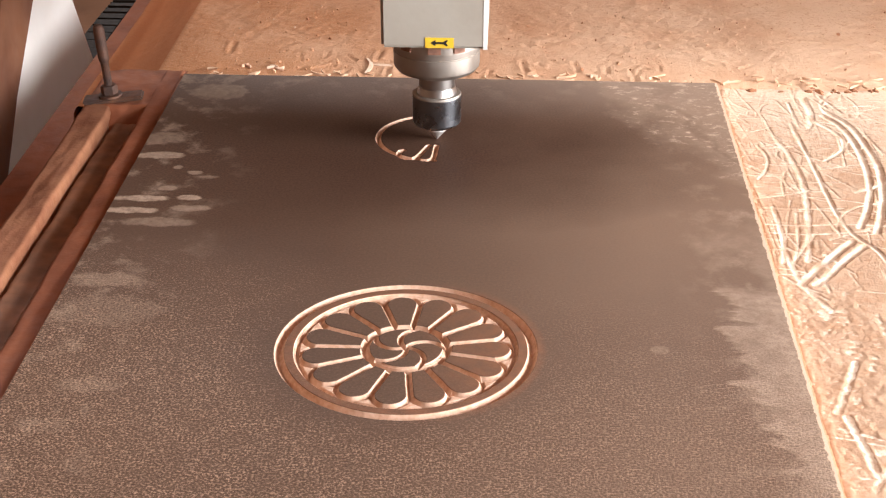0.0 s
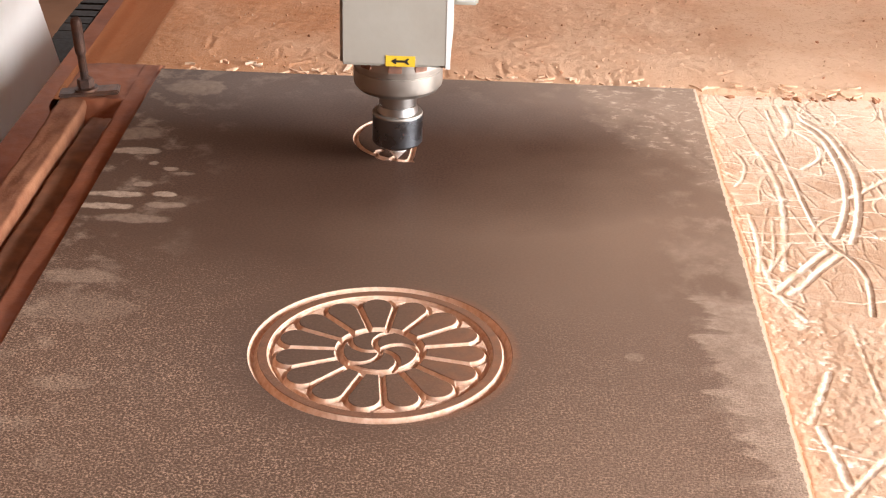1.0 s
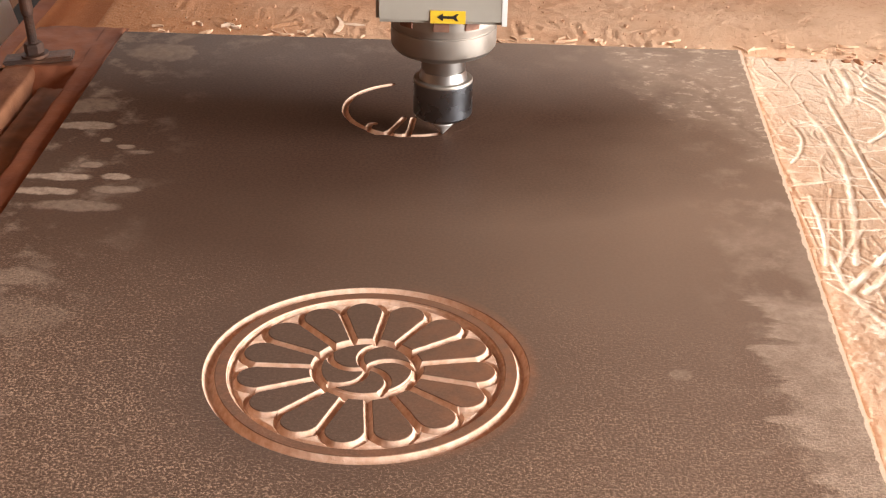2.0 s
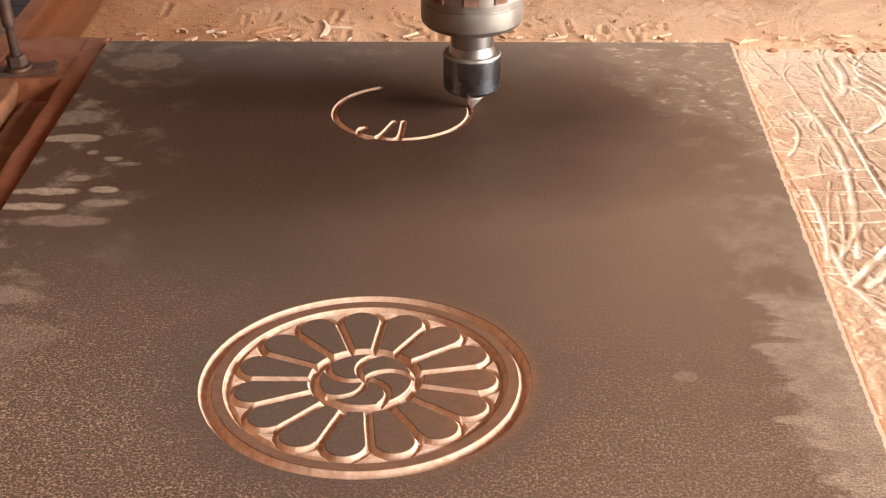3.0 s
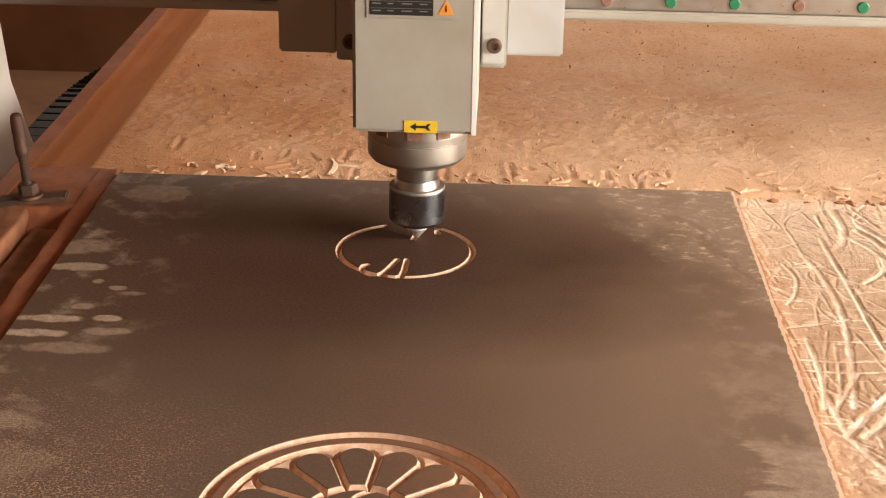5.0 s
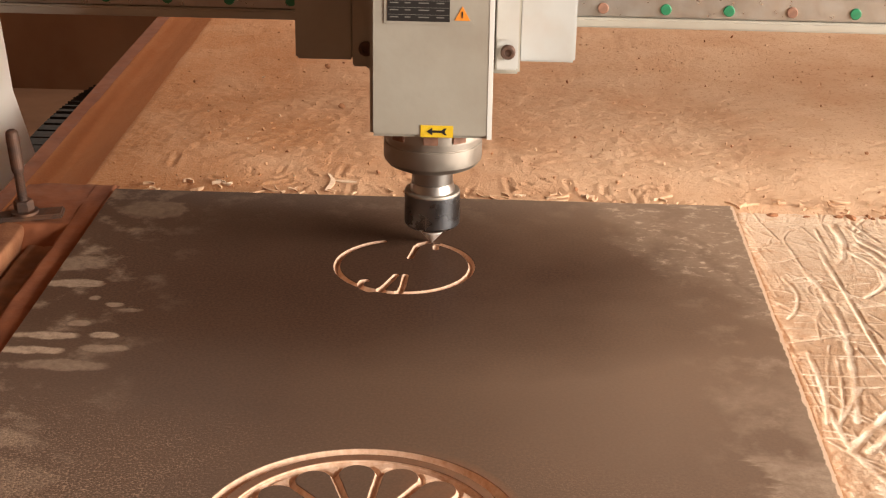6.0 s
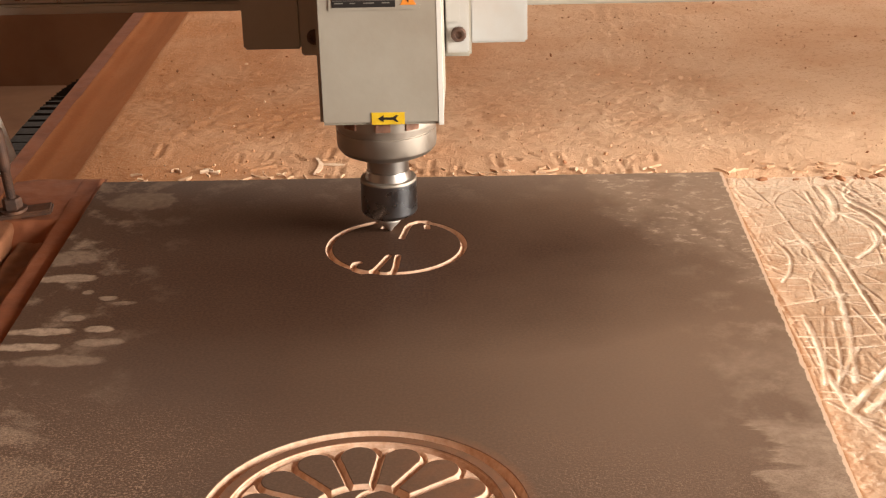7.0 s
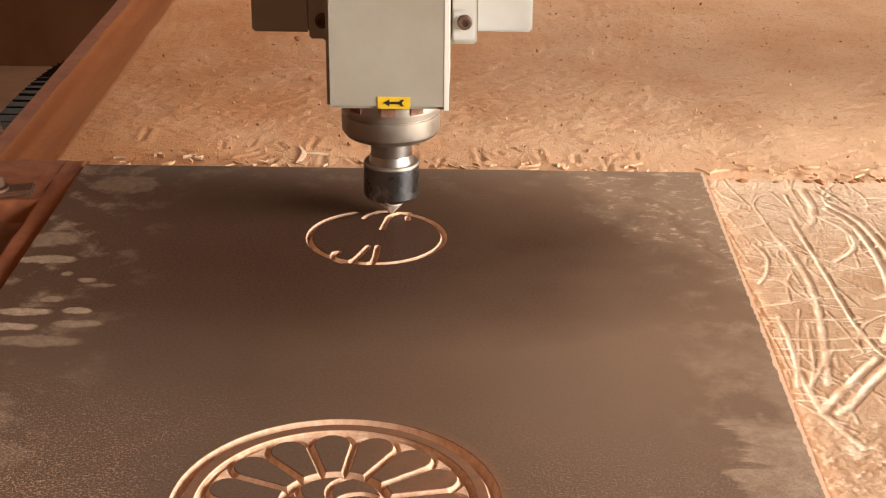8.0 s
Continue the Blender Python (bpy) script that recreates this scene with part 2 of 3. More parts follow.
INK = material("dark_ink", (0.02, 0.018, 0.017), 0.5)
PALE_INK = material("pale_print", (0.20, 0.19, 0.175), 0.5)
YELLOW = worn("yellow_sticker", (0.85, 0.58, 0.03), (0.72, 0.46, 0.03), 0.45, scale=60)
ORANGE = material("orange_print", (0.85, 0.30, 0.04), 0.5)
GREEN = worn("green_plastic", (0.02, 0.22, 0.10), (0.02, 0.15, 0.07), 0.4, scale=80)
RUST = worn("rusty_plug", (0.28, 0.14, 0.09), (0.18, 0.09, 0.06), 0.7, scale=120)
RAIL = worn("rail_steel", (0.52, 0.50, 0.46), (0.44, 0.40, 0.35), 0.35, 0.8, scale=30, dust=0.06)
GREASE = worn("dark_slot", (0.15, 0.07, 0.038), (0.26, 0.12, 0.06), 0.8, scale=30)
REDWOOD = worn("dusted_red_brown_strip", (0.27, 0.090, 0.036), (0.20, 0.064, 0.026), 0.85, scale=24, bump=0.4)
TANWOOD = worn("dusted_tan_strip", (0.26, 0.112, 0.052), (0.19, 0.070, 0.030), 0.9, scale=40, bump=0.4)
CLAMP = worn("oxidised_iron", (0.09, 0.06, 0.05), (0.16, 0.08, 0.05), 0.6, 0.5, scale=60, dust=0.06)
FRAME = worn("dusted_brown_steel", (0.20, 0.085, 0.04), (0.13, 0.05, 0.025), 0.8, scale=10)
PLASTER = worn("dusty_plaster", (0.30, 0.18, 0.11), (0.22, 0.12, 0.07), 0.9, scale=3)
CONCRETE = worn("dusty_concrete", (0.30, 0.17, 0.10), (0.22, 0.12, 0.07), 0.9, scale=5)


# ---- mesh helpers ----
def mesh_of(name, bm, mat, smooth=False):
    me = bpy.data.meshes.new(name)
    bm.normal_update()
    bm.to_mesh(me)
    bm.free()
    me.materials.append(mat)
    if smooth:
        for poly in me.polygons:
            poly.use_smooth = True
        me.set_sharp_from_angle(angle=radians(28))
    return me


def part(name, bm, mat, parent=None, label="", smooth=False):
    ob = new(name, mesh_of(name, bm, mat, smooth))
    ob.parent = parent
    return tagged(ob, label)


def empty(name, m=None):
    ob = new(name)
    ob.empty_display_size = 0.05
    if m:
        ob.matrix_world = m
    return ob


def box(x0, y0, z0, x1, y1, z1, bevel=0.0, bm=None):
    bm2 = bmesh.new()
    bmesh.ops.create_cube(bm2, size=1.0)
    for v in bm2.verts:
        v.co = Vector(((x0 + x1) / 2 + v.co.x * (x1 - x0), (y0 + y1) / 2 + v.co.y * (y1 - y0), (z0 + z1) / 2 + v.co.z * (z1 - z0)))
    if bevel:
        bmesh.ops.bevel(bm2, geom=bm2.edges[:], offset=bevel, segments=2, affect='EDGES')
    if bm is None:
        return bm2
    me = bpy.data.meshes.new("tmp")
    bm2.to_mesh(me)
    bm2.free()
    bm.from_mesh(me)
    bpy.data.meshes.remove(me)
    return bm


def lathe(profile, n=48, bm=None, centre=(0, 0, 0), wobble=None):
    """A turned body from (radius, height) pairs."""
    bm = bm or bmesh.new()
    rings = []
    for r, z in profile:
        ring = []
        for i in range(n):
            a = 2 * math.pi * i / n
            rr = r * (wobble(a) if wobble else 1)
            ring.append(bm.verts.new((centre[0] + rr * math.cos(a), centre[1] + rr * math.sin(a), centre[2] + z)))
        rings.append(ring)
    for a, b in zip(rings, rings[1:]):
        for i in range(n):
            bm.faces.new((a[i], a[(i + 1) % n], b[(i + 1) % n], b[i]))
    bm.faces.new(rings[0][::-1])
    bm.faces.new(rings[-1])
    return bm


def grid_mesh(name, xs, ys, zs, mat, smooth=True):
    nx, ny = len(xs), len(ys)
    X, Y = np.meshgrid(xs, ys)
    co = np.stack([X, Y, zs], -1).reshape(-1, 3)
    i = np.arange(nx * ny).reshape(ny, nx)
    q = np.stack([i[:-1, :-1], i[:-1, 1:], i[1:, 1:], i[1:, :-1]], -1).reshape(-1, 4)
    me = bpy.data.meshes.new(name)
    me.from_pydata(co.tolist(), [], q.tolist())
    me.materials.append(mat)
    if smooth:
        me.polygons.foreach_set("use_smooth", np.ones(len(q), bool))
    return new(name, me)


def rough_field(X, Y, scale, octaves, seed):
    """Smooth value noise on a grid."""
    rng = np.random.default_rng(seed)
    out = np.zeros_like(X)
    amp = 1.0
    for o in range(octaves):
        s = scale / 2 ** o
        u, v = X / s + 500, Y / s + 500
        iu, iv = np.floor(u).astype(int), np.floor(v).astype(int)
        fu, fv = u - iu, v - iv
        fu, fv = fu * fu * (3 - 2 * fu), fv * fv * (3 - 2 * fv)
        table = rng.random((256, 256))
        a, b = table[iv % 256, iu % 256], table[iv % 256, (iu + 1) % 256]
        c, d = table[(iv + 1) % 256, iu % 256], table[(iv + 1) % 256, (iu + 1) % 256]
        out += amp * ((a * (1 - fu) + b * fu) * (1 - fv) + (c * (1 - fu) + d * fu) * fv - 0.5)
        amp *= 0.5
    return out


def seg_dist(X, Y, pts):
    """Distance to a polyline."""
    d = np.full(X.shape, 9.0)
    for (ax, ay), (bx, by) in zip(pts, pts[1:]):
        ux, uy = bx - ax, by - ay
        t = np.clip(((X - ax) * ux + (Y - ay) * uy) / (ux * ux + uy * uy + 1e-12), 0, 1)
        d = np.minimum(d, np.hypot(X - ax - t * ux, Y - ay - t * uy))
    return d


# ---- workshop shell ----
def shell():
    for name, b, mat in (
            ("floor", (-3.2, -5.2, -0.90, 3.6, 3.2, -0.80), CONCRETE),
            ("ceiling", (-3.2, -5.2, 2.60, 3.6, 3.2, 2.70), PLASTER),
            ("wall_west", (-3.4, -5.2, -0.80, -3.2, 3.2, 2.60), PLASTER),
            ("wall_south", (-3.2, -5.4, -0.80, 3.6, -5.2, 2.60), PLASTER)):
        tagged(part(name, box(*b), mat), kind="structure", label="dim plaster and concrete dulled by brown sawdust")
    bm = box(3.4, -5.2, -0.8, 3.6, -2.6, 2.6)
    box(3.4, 0.2, -0.8, 3.6, 3.2, 2.6, bm=bm)
    box(3.4, -2.6, 1.9, 3.6, 0.2, 2.6, bm=bm)
    tagged(part("wall_east", bm, PLASTER), kind="structure", label="plaster wall with a wide open doorway")
    bm = box(-3.2, 3.0, -0.8, -1.2, 3.2, 2.6)
    box(1.2, 3.0, -0.8, 3.6, 3.2, 2.6, bm=bm)
    box(-1.2, 3.0, -0.8, 1.2, 3.2, 1.6, bm=bm)
    box(-1.2, 3.0, 2.5, 1.2, 3.2, 2.6, bm=bm)
    tagged(part("wall_north", bm, PLASTER), kind="structure", label="plaster wall with a window opening")
    x = np.linspace(-60, 60, 3)
    g = grid_mesh("ground", x, x, np.full((3, 3), -0.91), CONCRETE)
    tagged(g, kind="structure", label="dusty yard ground outside the workshop")


shell()


# ---- machine bed ----
def machine_bed():
    bed = tagged(empty("machine_bed", pose(0.5, -0.2, -0.8)), "dust-covered router table with slotted edge strips", "machine bed")
    inv = bed.matrix_world.inverted()

    def put(name, bm, mat, label="", smooth=False):
        ob = part(name, bm, mat, bed, label, smooth)
        ob.matrix_parent_inverse = inv
        return ob

    put("base", box(-0.068, -1.28, -0.14, 1.90, 2.40, -0.034, 0.004), FRAME)
    for x in (-0.10, 1.78):
        for y in (-1.2, 0.5, 2.2):
            put("leg", box(x, y, -0.80, x + 0.1, y + 0.1, -0.141, 0.003), FRAME)
    for name, x0, x1, top, mat, label, seed in (
            ("edge_strip", -0.0285, -0.001, -0.004, REDWOOD, "red-brown dusted edge strip", 31),
            ("slot", -0.0605, -0.0290, -0.016, GREASE, "dark clamping slot packed with dust", 32),
            ("outer_strip", -0.097, -0.0610, -0.005, TANWOOD, "tan dusted outer strip", 33)):
        xs = np.linspace(x0, x1, 20)
        ys = np.arange(-1.28, 0.021, 0.006)
        X, Y = np.meshgrid(xs, ys)
        z = top + 0.0035 * rough_field(X, Y * 0.35, 0.03, 4, seed)
        e = np.minimum(X - x0, x1 - X) + 0.002 * rough_field(X, Y, 0.02, 2, seed + 9)
        z -= 0.006 * np.clip(1 - e / 0.005, 0, 1) ** 2
        z[:, 0] = z[:, -1] = -0.0338
        ob = grid_mesh(name, xs, ys, z, mat)
        ob.parent, ob.matrix_parent_inverse = bed, inv
        tagged(ob, label)
    put("ledge", box(-0.168, -1.28, -0.16, -0.0690, 1.20, -0.060, 0.003), REDWOOD, "red-brown dusted ledge of the side rail")
    return bed


machine_bed()


def spoilboard():
    """The scored sacrificial sheet beside the board."""
    xs = np.concatenate([np.arange(0.600, 0.87, 0.0011), np.arange(0.87, 1.90, 0.006)])
    ys = np.concatenate([np.arange(-1.28, -0.76, 0.006), np.arange(-0.76, 0.0201, 0.0013)])
    X, Y = np.meshgrid(xs, ys)
    rng = np.random.default_rng(5)
    depth, burr = np.zeros_like(X), np.zeros_like(X)

    def cut(pts, width, deep):
        d = seg_dist(X, Y, pts)
        np.maximum(depth, np.clip((width / 2 - d) / (width / 2), 0, 1) ** 0.6 * deep * 0.5, out=depth)
        np.maximum(burr, np.exp(-((d - width * 0.60) / 0.0012) ** 2) * deep * 0.12, out=burr)

    def bend(pts, width, deep):
        """A cut along a smoothed line."""
        for _ in range(2):
            pts = [pts[0]] + [(a[0] * (1 - t) + b[0] * t, a[1] * (1 - t) + b[1] * t) for a, b in zip(pts, pts[1:]) for t in (0.25, 0.75)] + [pts[-1]]
        cut(pts, width, deep)

    # the doubled crescent, its doubled tail and the long scores
    bend([(0.728, -0.050), (0.747, -0.084), (0.754, -0.137), (0.757, -0.195), (0.750, -0.250), (0.739, -0.302), (0.724, -0.351)], 0.0085, 0.0034)
    bend([(0.722, -0.060), (0.738, -0.092), (0.744, -0.145), (0.743, -0.210), (0.736, -0.258), (0.723, -0.309), (0.710, -0.341)], 0.0080, 0.0032)
    bend([(0.697, -0.371), (0.674, -0.401), (0.650, -0.436), (0.637, -0.456)], 0.0085, 0.0034)
    bend([(0.708, -0.378), (0.682, -0.411), (0.662, -0.443), (0.650, -0.457)], 0.0085, 0.0034)
    bend([(0.684, -0.085), (0.685, -0.121), (0.690, -0.201), (0.692, -0.294), (0.698, -0.354), (0.718, -0.386), (0.724, -0.429), (0.714, -0.491)], 0.0060, 0.0026)
    bend([(0.709, -0.010), (0.711, -0.055), (0.704, -0.088), (0.694, -0.112)], 0.0095, 0.0022)
    bend([(0.690, -0.026), (0.691, -0.092)], 0.0045, 0.0022)
    bend([(0.620, -0.281), (0.648, -0.272), (0.676, -0.259)], 0.0045, 0.0020)
    bend([(0.620, -0.300), (0.647, -0.304), (0.702, -0.299)], 0.0040, 0.0018)
    bend([(0.623, -0.337), (0.658, -0.340), (0.702, -0.332), (0.760, -0.340)], 0.0045, 0.0020)
    bend([(0.623, -0.355), (0.665, -0.359), (0.720, -0.346)], 0.0040, 0.0018)
    bend([(0.662, -0.130), (0.668, -0.165), (0.674, -0.230), (0.668, -0.296), (0.660, -0.357), (0.650, -0.414)], 0.0075, 0.0018)
    bend([(0.634, -0.299), (0.635, -0.348), (0.633, -0.383), (0.627, -0.416)], 0.0065, 0.0020)
    bend([(0.632, -0.395), (0.635, -0.440), (0.640, -0.466), (0.655, -0.505)], 0.0075, 0.0018)
    bend([(0.639, -0.148), (0.647, -0.177), (0.640, -0.213), (0.629, -0.234)], 0.0050, 0.0018)
    bend([(0.720, -0.012), (0.735, -0.046)], 0.0040, 0.0026)
    bend([(0.728, -0.003), (0.745, -0.052)], 0.0042, 0.0028)
    bend([(0.712, -0.080), (0.729, -0.109), (0.733, -0.139), (0.725, -0.162), (0.704, -0.185)], 0.0065, 0.0020)
    bend([(0.660, -0.587), (0.647, -0.622), (0.632, -0.662)], 0.0070, 0.0018)
    bend([(0.638, -0.668), (0.643, -0.706), (0.646, -0.744)], 0.0080, 0.0024)
    bend([(0.690, -0.690), (0.679, -0.707), (0.652, -0.740), (0.640, -0.761)], 0.0065, 0.0020)
    bend([(0.644, -0.690), (0.660, -0.698)], 0.0040, 0.0018)
    bend([(0.722, -0.262), (0.751, -0.243), (0.777, -0.213), (0.800, -0.190)], 0.0070, 0.0022)
    bend([(0.655, -0.303), (0.649, -0.370), (0.637, -0.416)], 0.0045, 0.0016)
    bend([(0.665, -0.357), (0.636, -0.416)], 0.0055, 0.0016)
    for i in range(300):
        cx, cy = 0.618 + 0.42 * rng.random() ** 1.5, -0.005 - 0.46 * rng.random() ** 1.25
        w = rng.uniform(0.0020, 0.0050)
        if rng.random() < 0.3:
            r, a = rng.uniform(0.012, 0.07), rng.uniform(0, 360)
            turn = np.linspace(a, a + rng.uniform(40, 140), 9)
            cut([(cx + r * math.cos(radians(q)), cy + r * math.sin(radians(q))) for q in turn], w, rng.uniform(0.0007, 0.0019))
        else:
            a, length = rng.choice([0.0, 0.12, 1.45, 1.6, 1.8, 2.3]) + rng.normal(0, 0.14), rng.uniform(0.02, 0.13)
            ux, uy = math.cos(a) * length / 2, math.sin(a) * length / 2
            cut([(cx - ux, cy - uy), (cx, cy + rng.normal(0, 0.003)), (cx + ux, cy + uy)], w, rng.uniform(0.0006, 0.0018))
    for i in range(14):
        cx, cy, a, length = rng.uniform(0.66, 0.95), rng.uniform(-1.1, -0.5), rng.uniform(0, 3.1), rng.uniform(0.05, 0.16)
        cut([(cx, cy), (cx + math.cos(a) * length, cy + math.sin(a) * length)], rng.uniform(0.003, 0.006), 0.0015)
    keep = np.clip(rough_field(X, Y, 0.03, 3, 3) + 0.95, 0.2, 1.0)
    z = BED_Z - depth * keep + burr * (depth < 0.0004) * keep + 0.0005 * rough_field(X, Y, 0.012, 3, 4)
    # loose granules over the front part
    loose = np.clip((-0.44 - Y + 0.10 * rough_field(X, Y, 0.08, 2, 6)) / 0.06, 0.15, 1)
    z += 0.0009 * rough_field(X, Y, 0.0045, 2, 7) * loose
    # crumbled gap along the board
    gap = np.clip(rough_field(X, Y * 0.6, 0.02, 3, 14) + 0.62, 0, 1)
    z -= 0.0062 * gap * np.exp(-((X - 0.6158) / 0.0019) ** 2)
    z += 0.0011 * np.clip(rough_field(X, Y, 0.007, 2, 15) + 0.2, 0, 1) * np.exp(-((X - 0.6215) / 0.004) ** 2)
    z += 0.003 * np.exp(-((Y - 0.008) / 0.010) ** 2)
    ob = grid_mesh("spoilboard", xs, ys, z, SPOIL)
    tagged(ob, "pale sacrificial sheet scored by crossing tool cuts", "spoilboard", kind="structure")
    part("underside", box(0.605, -1.28, -0.0335, 1.89, 0.02, -0.019), SPOIL, ob)


spoilboard()


def dust_bed():
    """Sawdust heaped over the rest of the table, with a smooth bank along its edge."""
    xs = np.concatenate([np.arange(-0.1395, 0.66, 0.003), np.arange(0.66, 1.90, 0.006)])
    ys = np.concatenate([np.arange(0.003, 0.40, 0.003), np.arange(0.40, 2.4, 0.010)])
    X, Y = np.meshgrid(xs, ys)
    bank = np.interp(X, [-0.1395, -0.1365, -0.132, -0.124, -0.114, -0.100, -0.075, -0.052, -0.036], [-0.20, -0.046, -0.037, -0.038, -0.045, -0.042, -0.026, -0.008, 0.0])
    flat = 1 - np.clip((-0.03 - X) / 0.02, 0, 1) * 0.85
    coarse = np.clip((Y - 0.06) / 0.08, 0.15, 1) * flat
    z = -0.006 + 0.0030 * rough_field(X, Y, 0.12, 3, 8) * flat + 0.0017 * rough_field(X, Y, 0.009, 3, 9) * coarse
    z += 0.0015 * np.clip(rough_field(X, Y, 0.05, 2, 12), 0, 1) * coarse
    z += bank + 0.0025 * rough_field(X, Y, 0.05, 3, 10) * np.clip((-0.04 - X) / 0.02, 0, 1)
    rng = np.random.default_rng(77)
    for i in range(70):
        cx, cy = rng.uniform(0.02, 0.85), 0.004 + 0.09 * rng.random() ** 1.6
        a, length, w = rng.choice([0.4, 1.3, 1.6, 1.9, 2.5]) + rng.normal(0, 0.12), rng.uniform(0.010, 0.045), rng.uniform(0.0016, 0.0030)
        d = seg_dist(X, Y, [(cx, cy), (cx + math.cos(a) * length * 0.6, cy + math.sin(a) * length)])
        z += 0.0013 * (np.exp(-((d - 2 * w) / w) ** 2) * 0.8 - np.exp(-(d / w) ** 2))
    front = np.clip((Y - 0.003) / 0.02, 0, 1)
    z = z * front + (1 - front) * np.where((X > -0.01) & (X < 0.60), -0.0035, np.minimum(-0.012, z))
    ob = grid_mesh("sawdust_bed", xs, ys, z, SAWDUST)
    ob.data.materials.append(SHADED_DUST)
    # the bank side takes the copy with shade in its colour
    shaded = np.tile((xs[:-1] < -0.040).astype(np.int32), len(ys) - 1)
    ob.data.polygons.foreach_set("material_index", shaded)
    tagged(ob, "thick orange-brown sawdust spread over the router table", "sawdust", kind="stuff")


dust_bed()


def dust_heap():
    """Dust drifted over the strips where the clamp stands."""
    xs, ys = np.arange(-0.122, 0.0005, 0.002), np.arange(-0.140, 0.021, 0.002)
    X, Y = np.meshgrid(xs, ys)
    z = -0.004 - 0.030 * np.clip((-0.092 - Y) / 0.04 - 0.25 * rough_field(X, Y, 0.03, 3, 41), 0, 1) + 0.0022 * rough_field(X, Y, 0.03, 3, 42)
    z -= 0.058 * np.clip((-0.092 - X) / 0.028, 0, 1) ** 1.5
    ob = grid_mesh("sawdust_heap", xs, ys, np.minimum(z, np.where(X > -0.004, -0.003, 0.004)), REDWOOD)
    tagged(ob, "orange sawdust drifted over the edge strips", "sawdust", kind="stuff")


dust_heap()


def clumps():
    rng = random.Random(4)
    bm = bmesh.new()
    for i in range(36):
        x, y = rng.uniform(-0.02, 1.15), 0.03 + 0.75 * rng.random() ** 1.2
        s = rng.choice([0.0012, 0.0015, 0.0018, 0.0022, 0.0035])
        m = Matrix.Translation((x, y, -0.003 + s * 0.2)) @ Euler((rng.random() * 6, rng.random() * 6, 0)).to_matrix().to_4x4() @ Matrix.Diagonal((s * 1.3, s, s * 0.8, 1))
        bmesh.ops.create_icosphere(bm, subdivisions=1, radius=1, matrix=m)
    for i in range(46):
        x, y, r = rng.uniform(0.612, 0.95), rng.uniform(0.004, 0.016), rng.choice([0.0015, 0.002, 0.003, 0.004])
        m = Matrix.Translation((x, y, -0.011)) @ Euler((0, 0, rng.random() * 6)).to_matrix().to_4x4() @ Matrix.Diagonal((r * 1.8, r, r * 0.9, 1))
        bmesh.ops.create_icosphere(bm, subdivisions=1, radius=1, matrix=m)
    for v in bm.verts:
        v.co += Vector((rng.uniform(-1, 1), rng.uniform(-1, 1), rng.uniform(-1, 1))) * 0.0004
    tagged(part("dust_clumps", bm, CLUMP), "dark clumps of caked sawdust strewn on the dust", "dust clump", kind="stuff")


clumps()


def granules():
    """Loose grains and crumbs lying on the dust."""
    base = bmesh.new()
    bmesh.ops.create_icosphere(base, subdivisions=1, radius=1)
    bv = np.array([v.co[:] for v in base.verts])
    bf = np.array([[v.index for v in f.verts] for f in base.faces])
    base.free()
    rng = np.random.default_rng(15)
    for name, count, mat, seed in (("sawdust_grains", 1800, SAWDUST, 1), ("pale_grains", 150, CHIP, 2), ("dark_grains", 90, CLUMP, 3)):
        x = rng.uniform(-0.03, 1.25, count)
        y = 0.03 + 0.9 * rng.random(count) ** 1.3
        size = 0.0006 + 0.0009 * rng.random(count) ** 3
        squash = rng.uniform(0.6, 1.6, (count, 1, 3)) * size[:, None, None]
        co = bv[None] * squash * (1 + 0.25 * rng.normal(size=(count, len(bv), 1)))
        co += np.stack([x, y, -0.0056 + size * 0.4], -1)[:, None, :]
        faces = (bf[None] + (np.arange(count) * len(bv))[:, None, None]).reshape(-1, 3)
        me = bpy.data.meshes.new(name)
        me.from_pydata(co.reshape(-1, 3).tolist(), [], faces.tolist())
        me.materials.append(mat)
        tagged(new(name, me), "loose crumbs of sawdust scattered on the dust layer", "sawdust grains", kind="stuff")


granules()


def shavings():
    """Splinters and curled shavings pushed up against the far edge of the board."""
    rng = random.Random(9)
    bm = bmesh.new()
    for i in range(80):
        x, y = rng.uniform(0.02, 0.80), 0.006 + 0.028 * rng.random() ** 1.5
        length, w, a = 0.004 + 0.024 * rng.random() ** 2, rng.uniform(0.0008, 0.0024), rng.uniform(0, math.pi)
        bend, rise = rng.uniform(-0.9, 0.9), rng.uniform(0.0, 0.0025)
        top, low = [], []
        for j in range(5):
            t = j / 4 - 0.5
            px, py = x + math.cos(a + bend * t) * t * length, y + math.sin(a + bend * t) * t * length * 0.7
            nx, ny = -math.sin(a) * w / 2, math.cos(a) * w / 2
            z = -0.0047 + rise * (j / 4)
            py = max(py, 0.004)
            top.append([bm.verts.new((px + s * nx, py + s * ny, z + 0.0012)) for s in (-1, 1)])
            low.append([bm.verts.new((px + s * nx, py + s * ny, z - 0.001)) for s in (-1, 1)])
        for j in range(4):
            bm.faces.new((top[j][0], top[j + 1][0], top[j + 1][1], top[j][1]))
            bm.faces.new((low[j][0], low[j][1], low[j + 1][1], low[j + 1][0]))
            bm.faces.new((top[j][0], low[j][0], low[j + 1][0], top[j + 1][0]))
            bm.faces.new((top[j][1], top[j + 1][1], low[j + 1][1], low[j][1]))
        bm.faces.new((top[0][0], top[0][1], low[0][1], low[0][0]))
        bm.faces.new((top[4][0], low[4][0], low[4][1], top[4][1]))
    tagged(part("wood_splinters", bm, CHIP), "pale splinters and shavings along the board's far edge", "splinters", kind="stuff")


shavings()


def wood_shaving(ways, width, label):
    """One curled shaving made of flat ribs."""
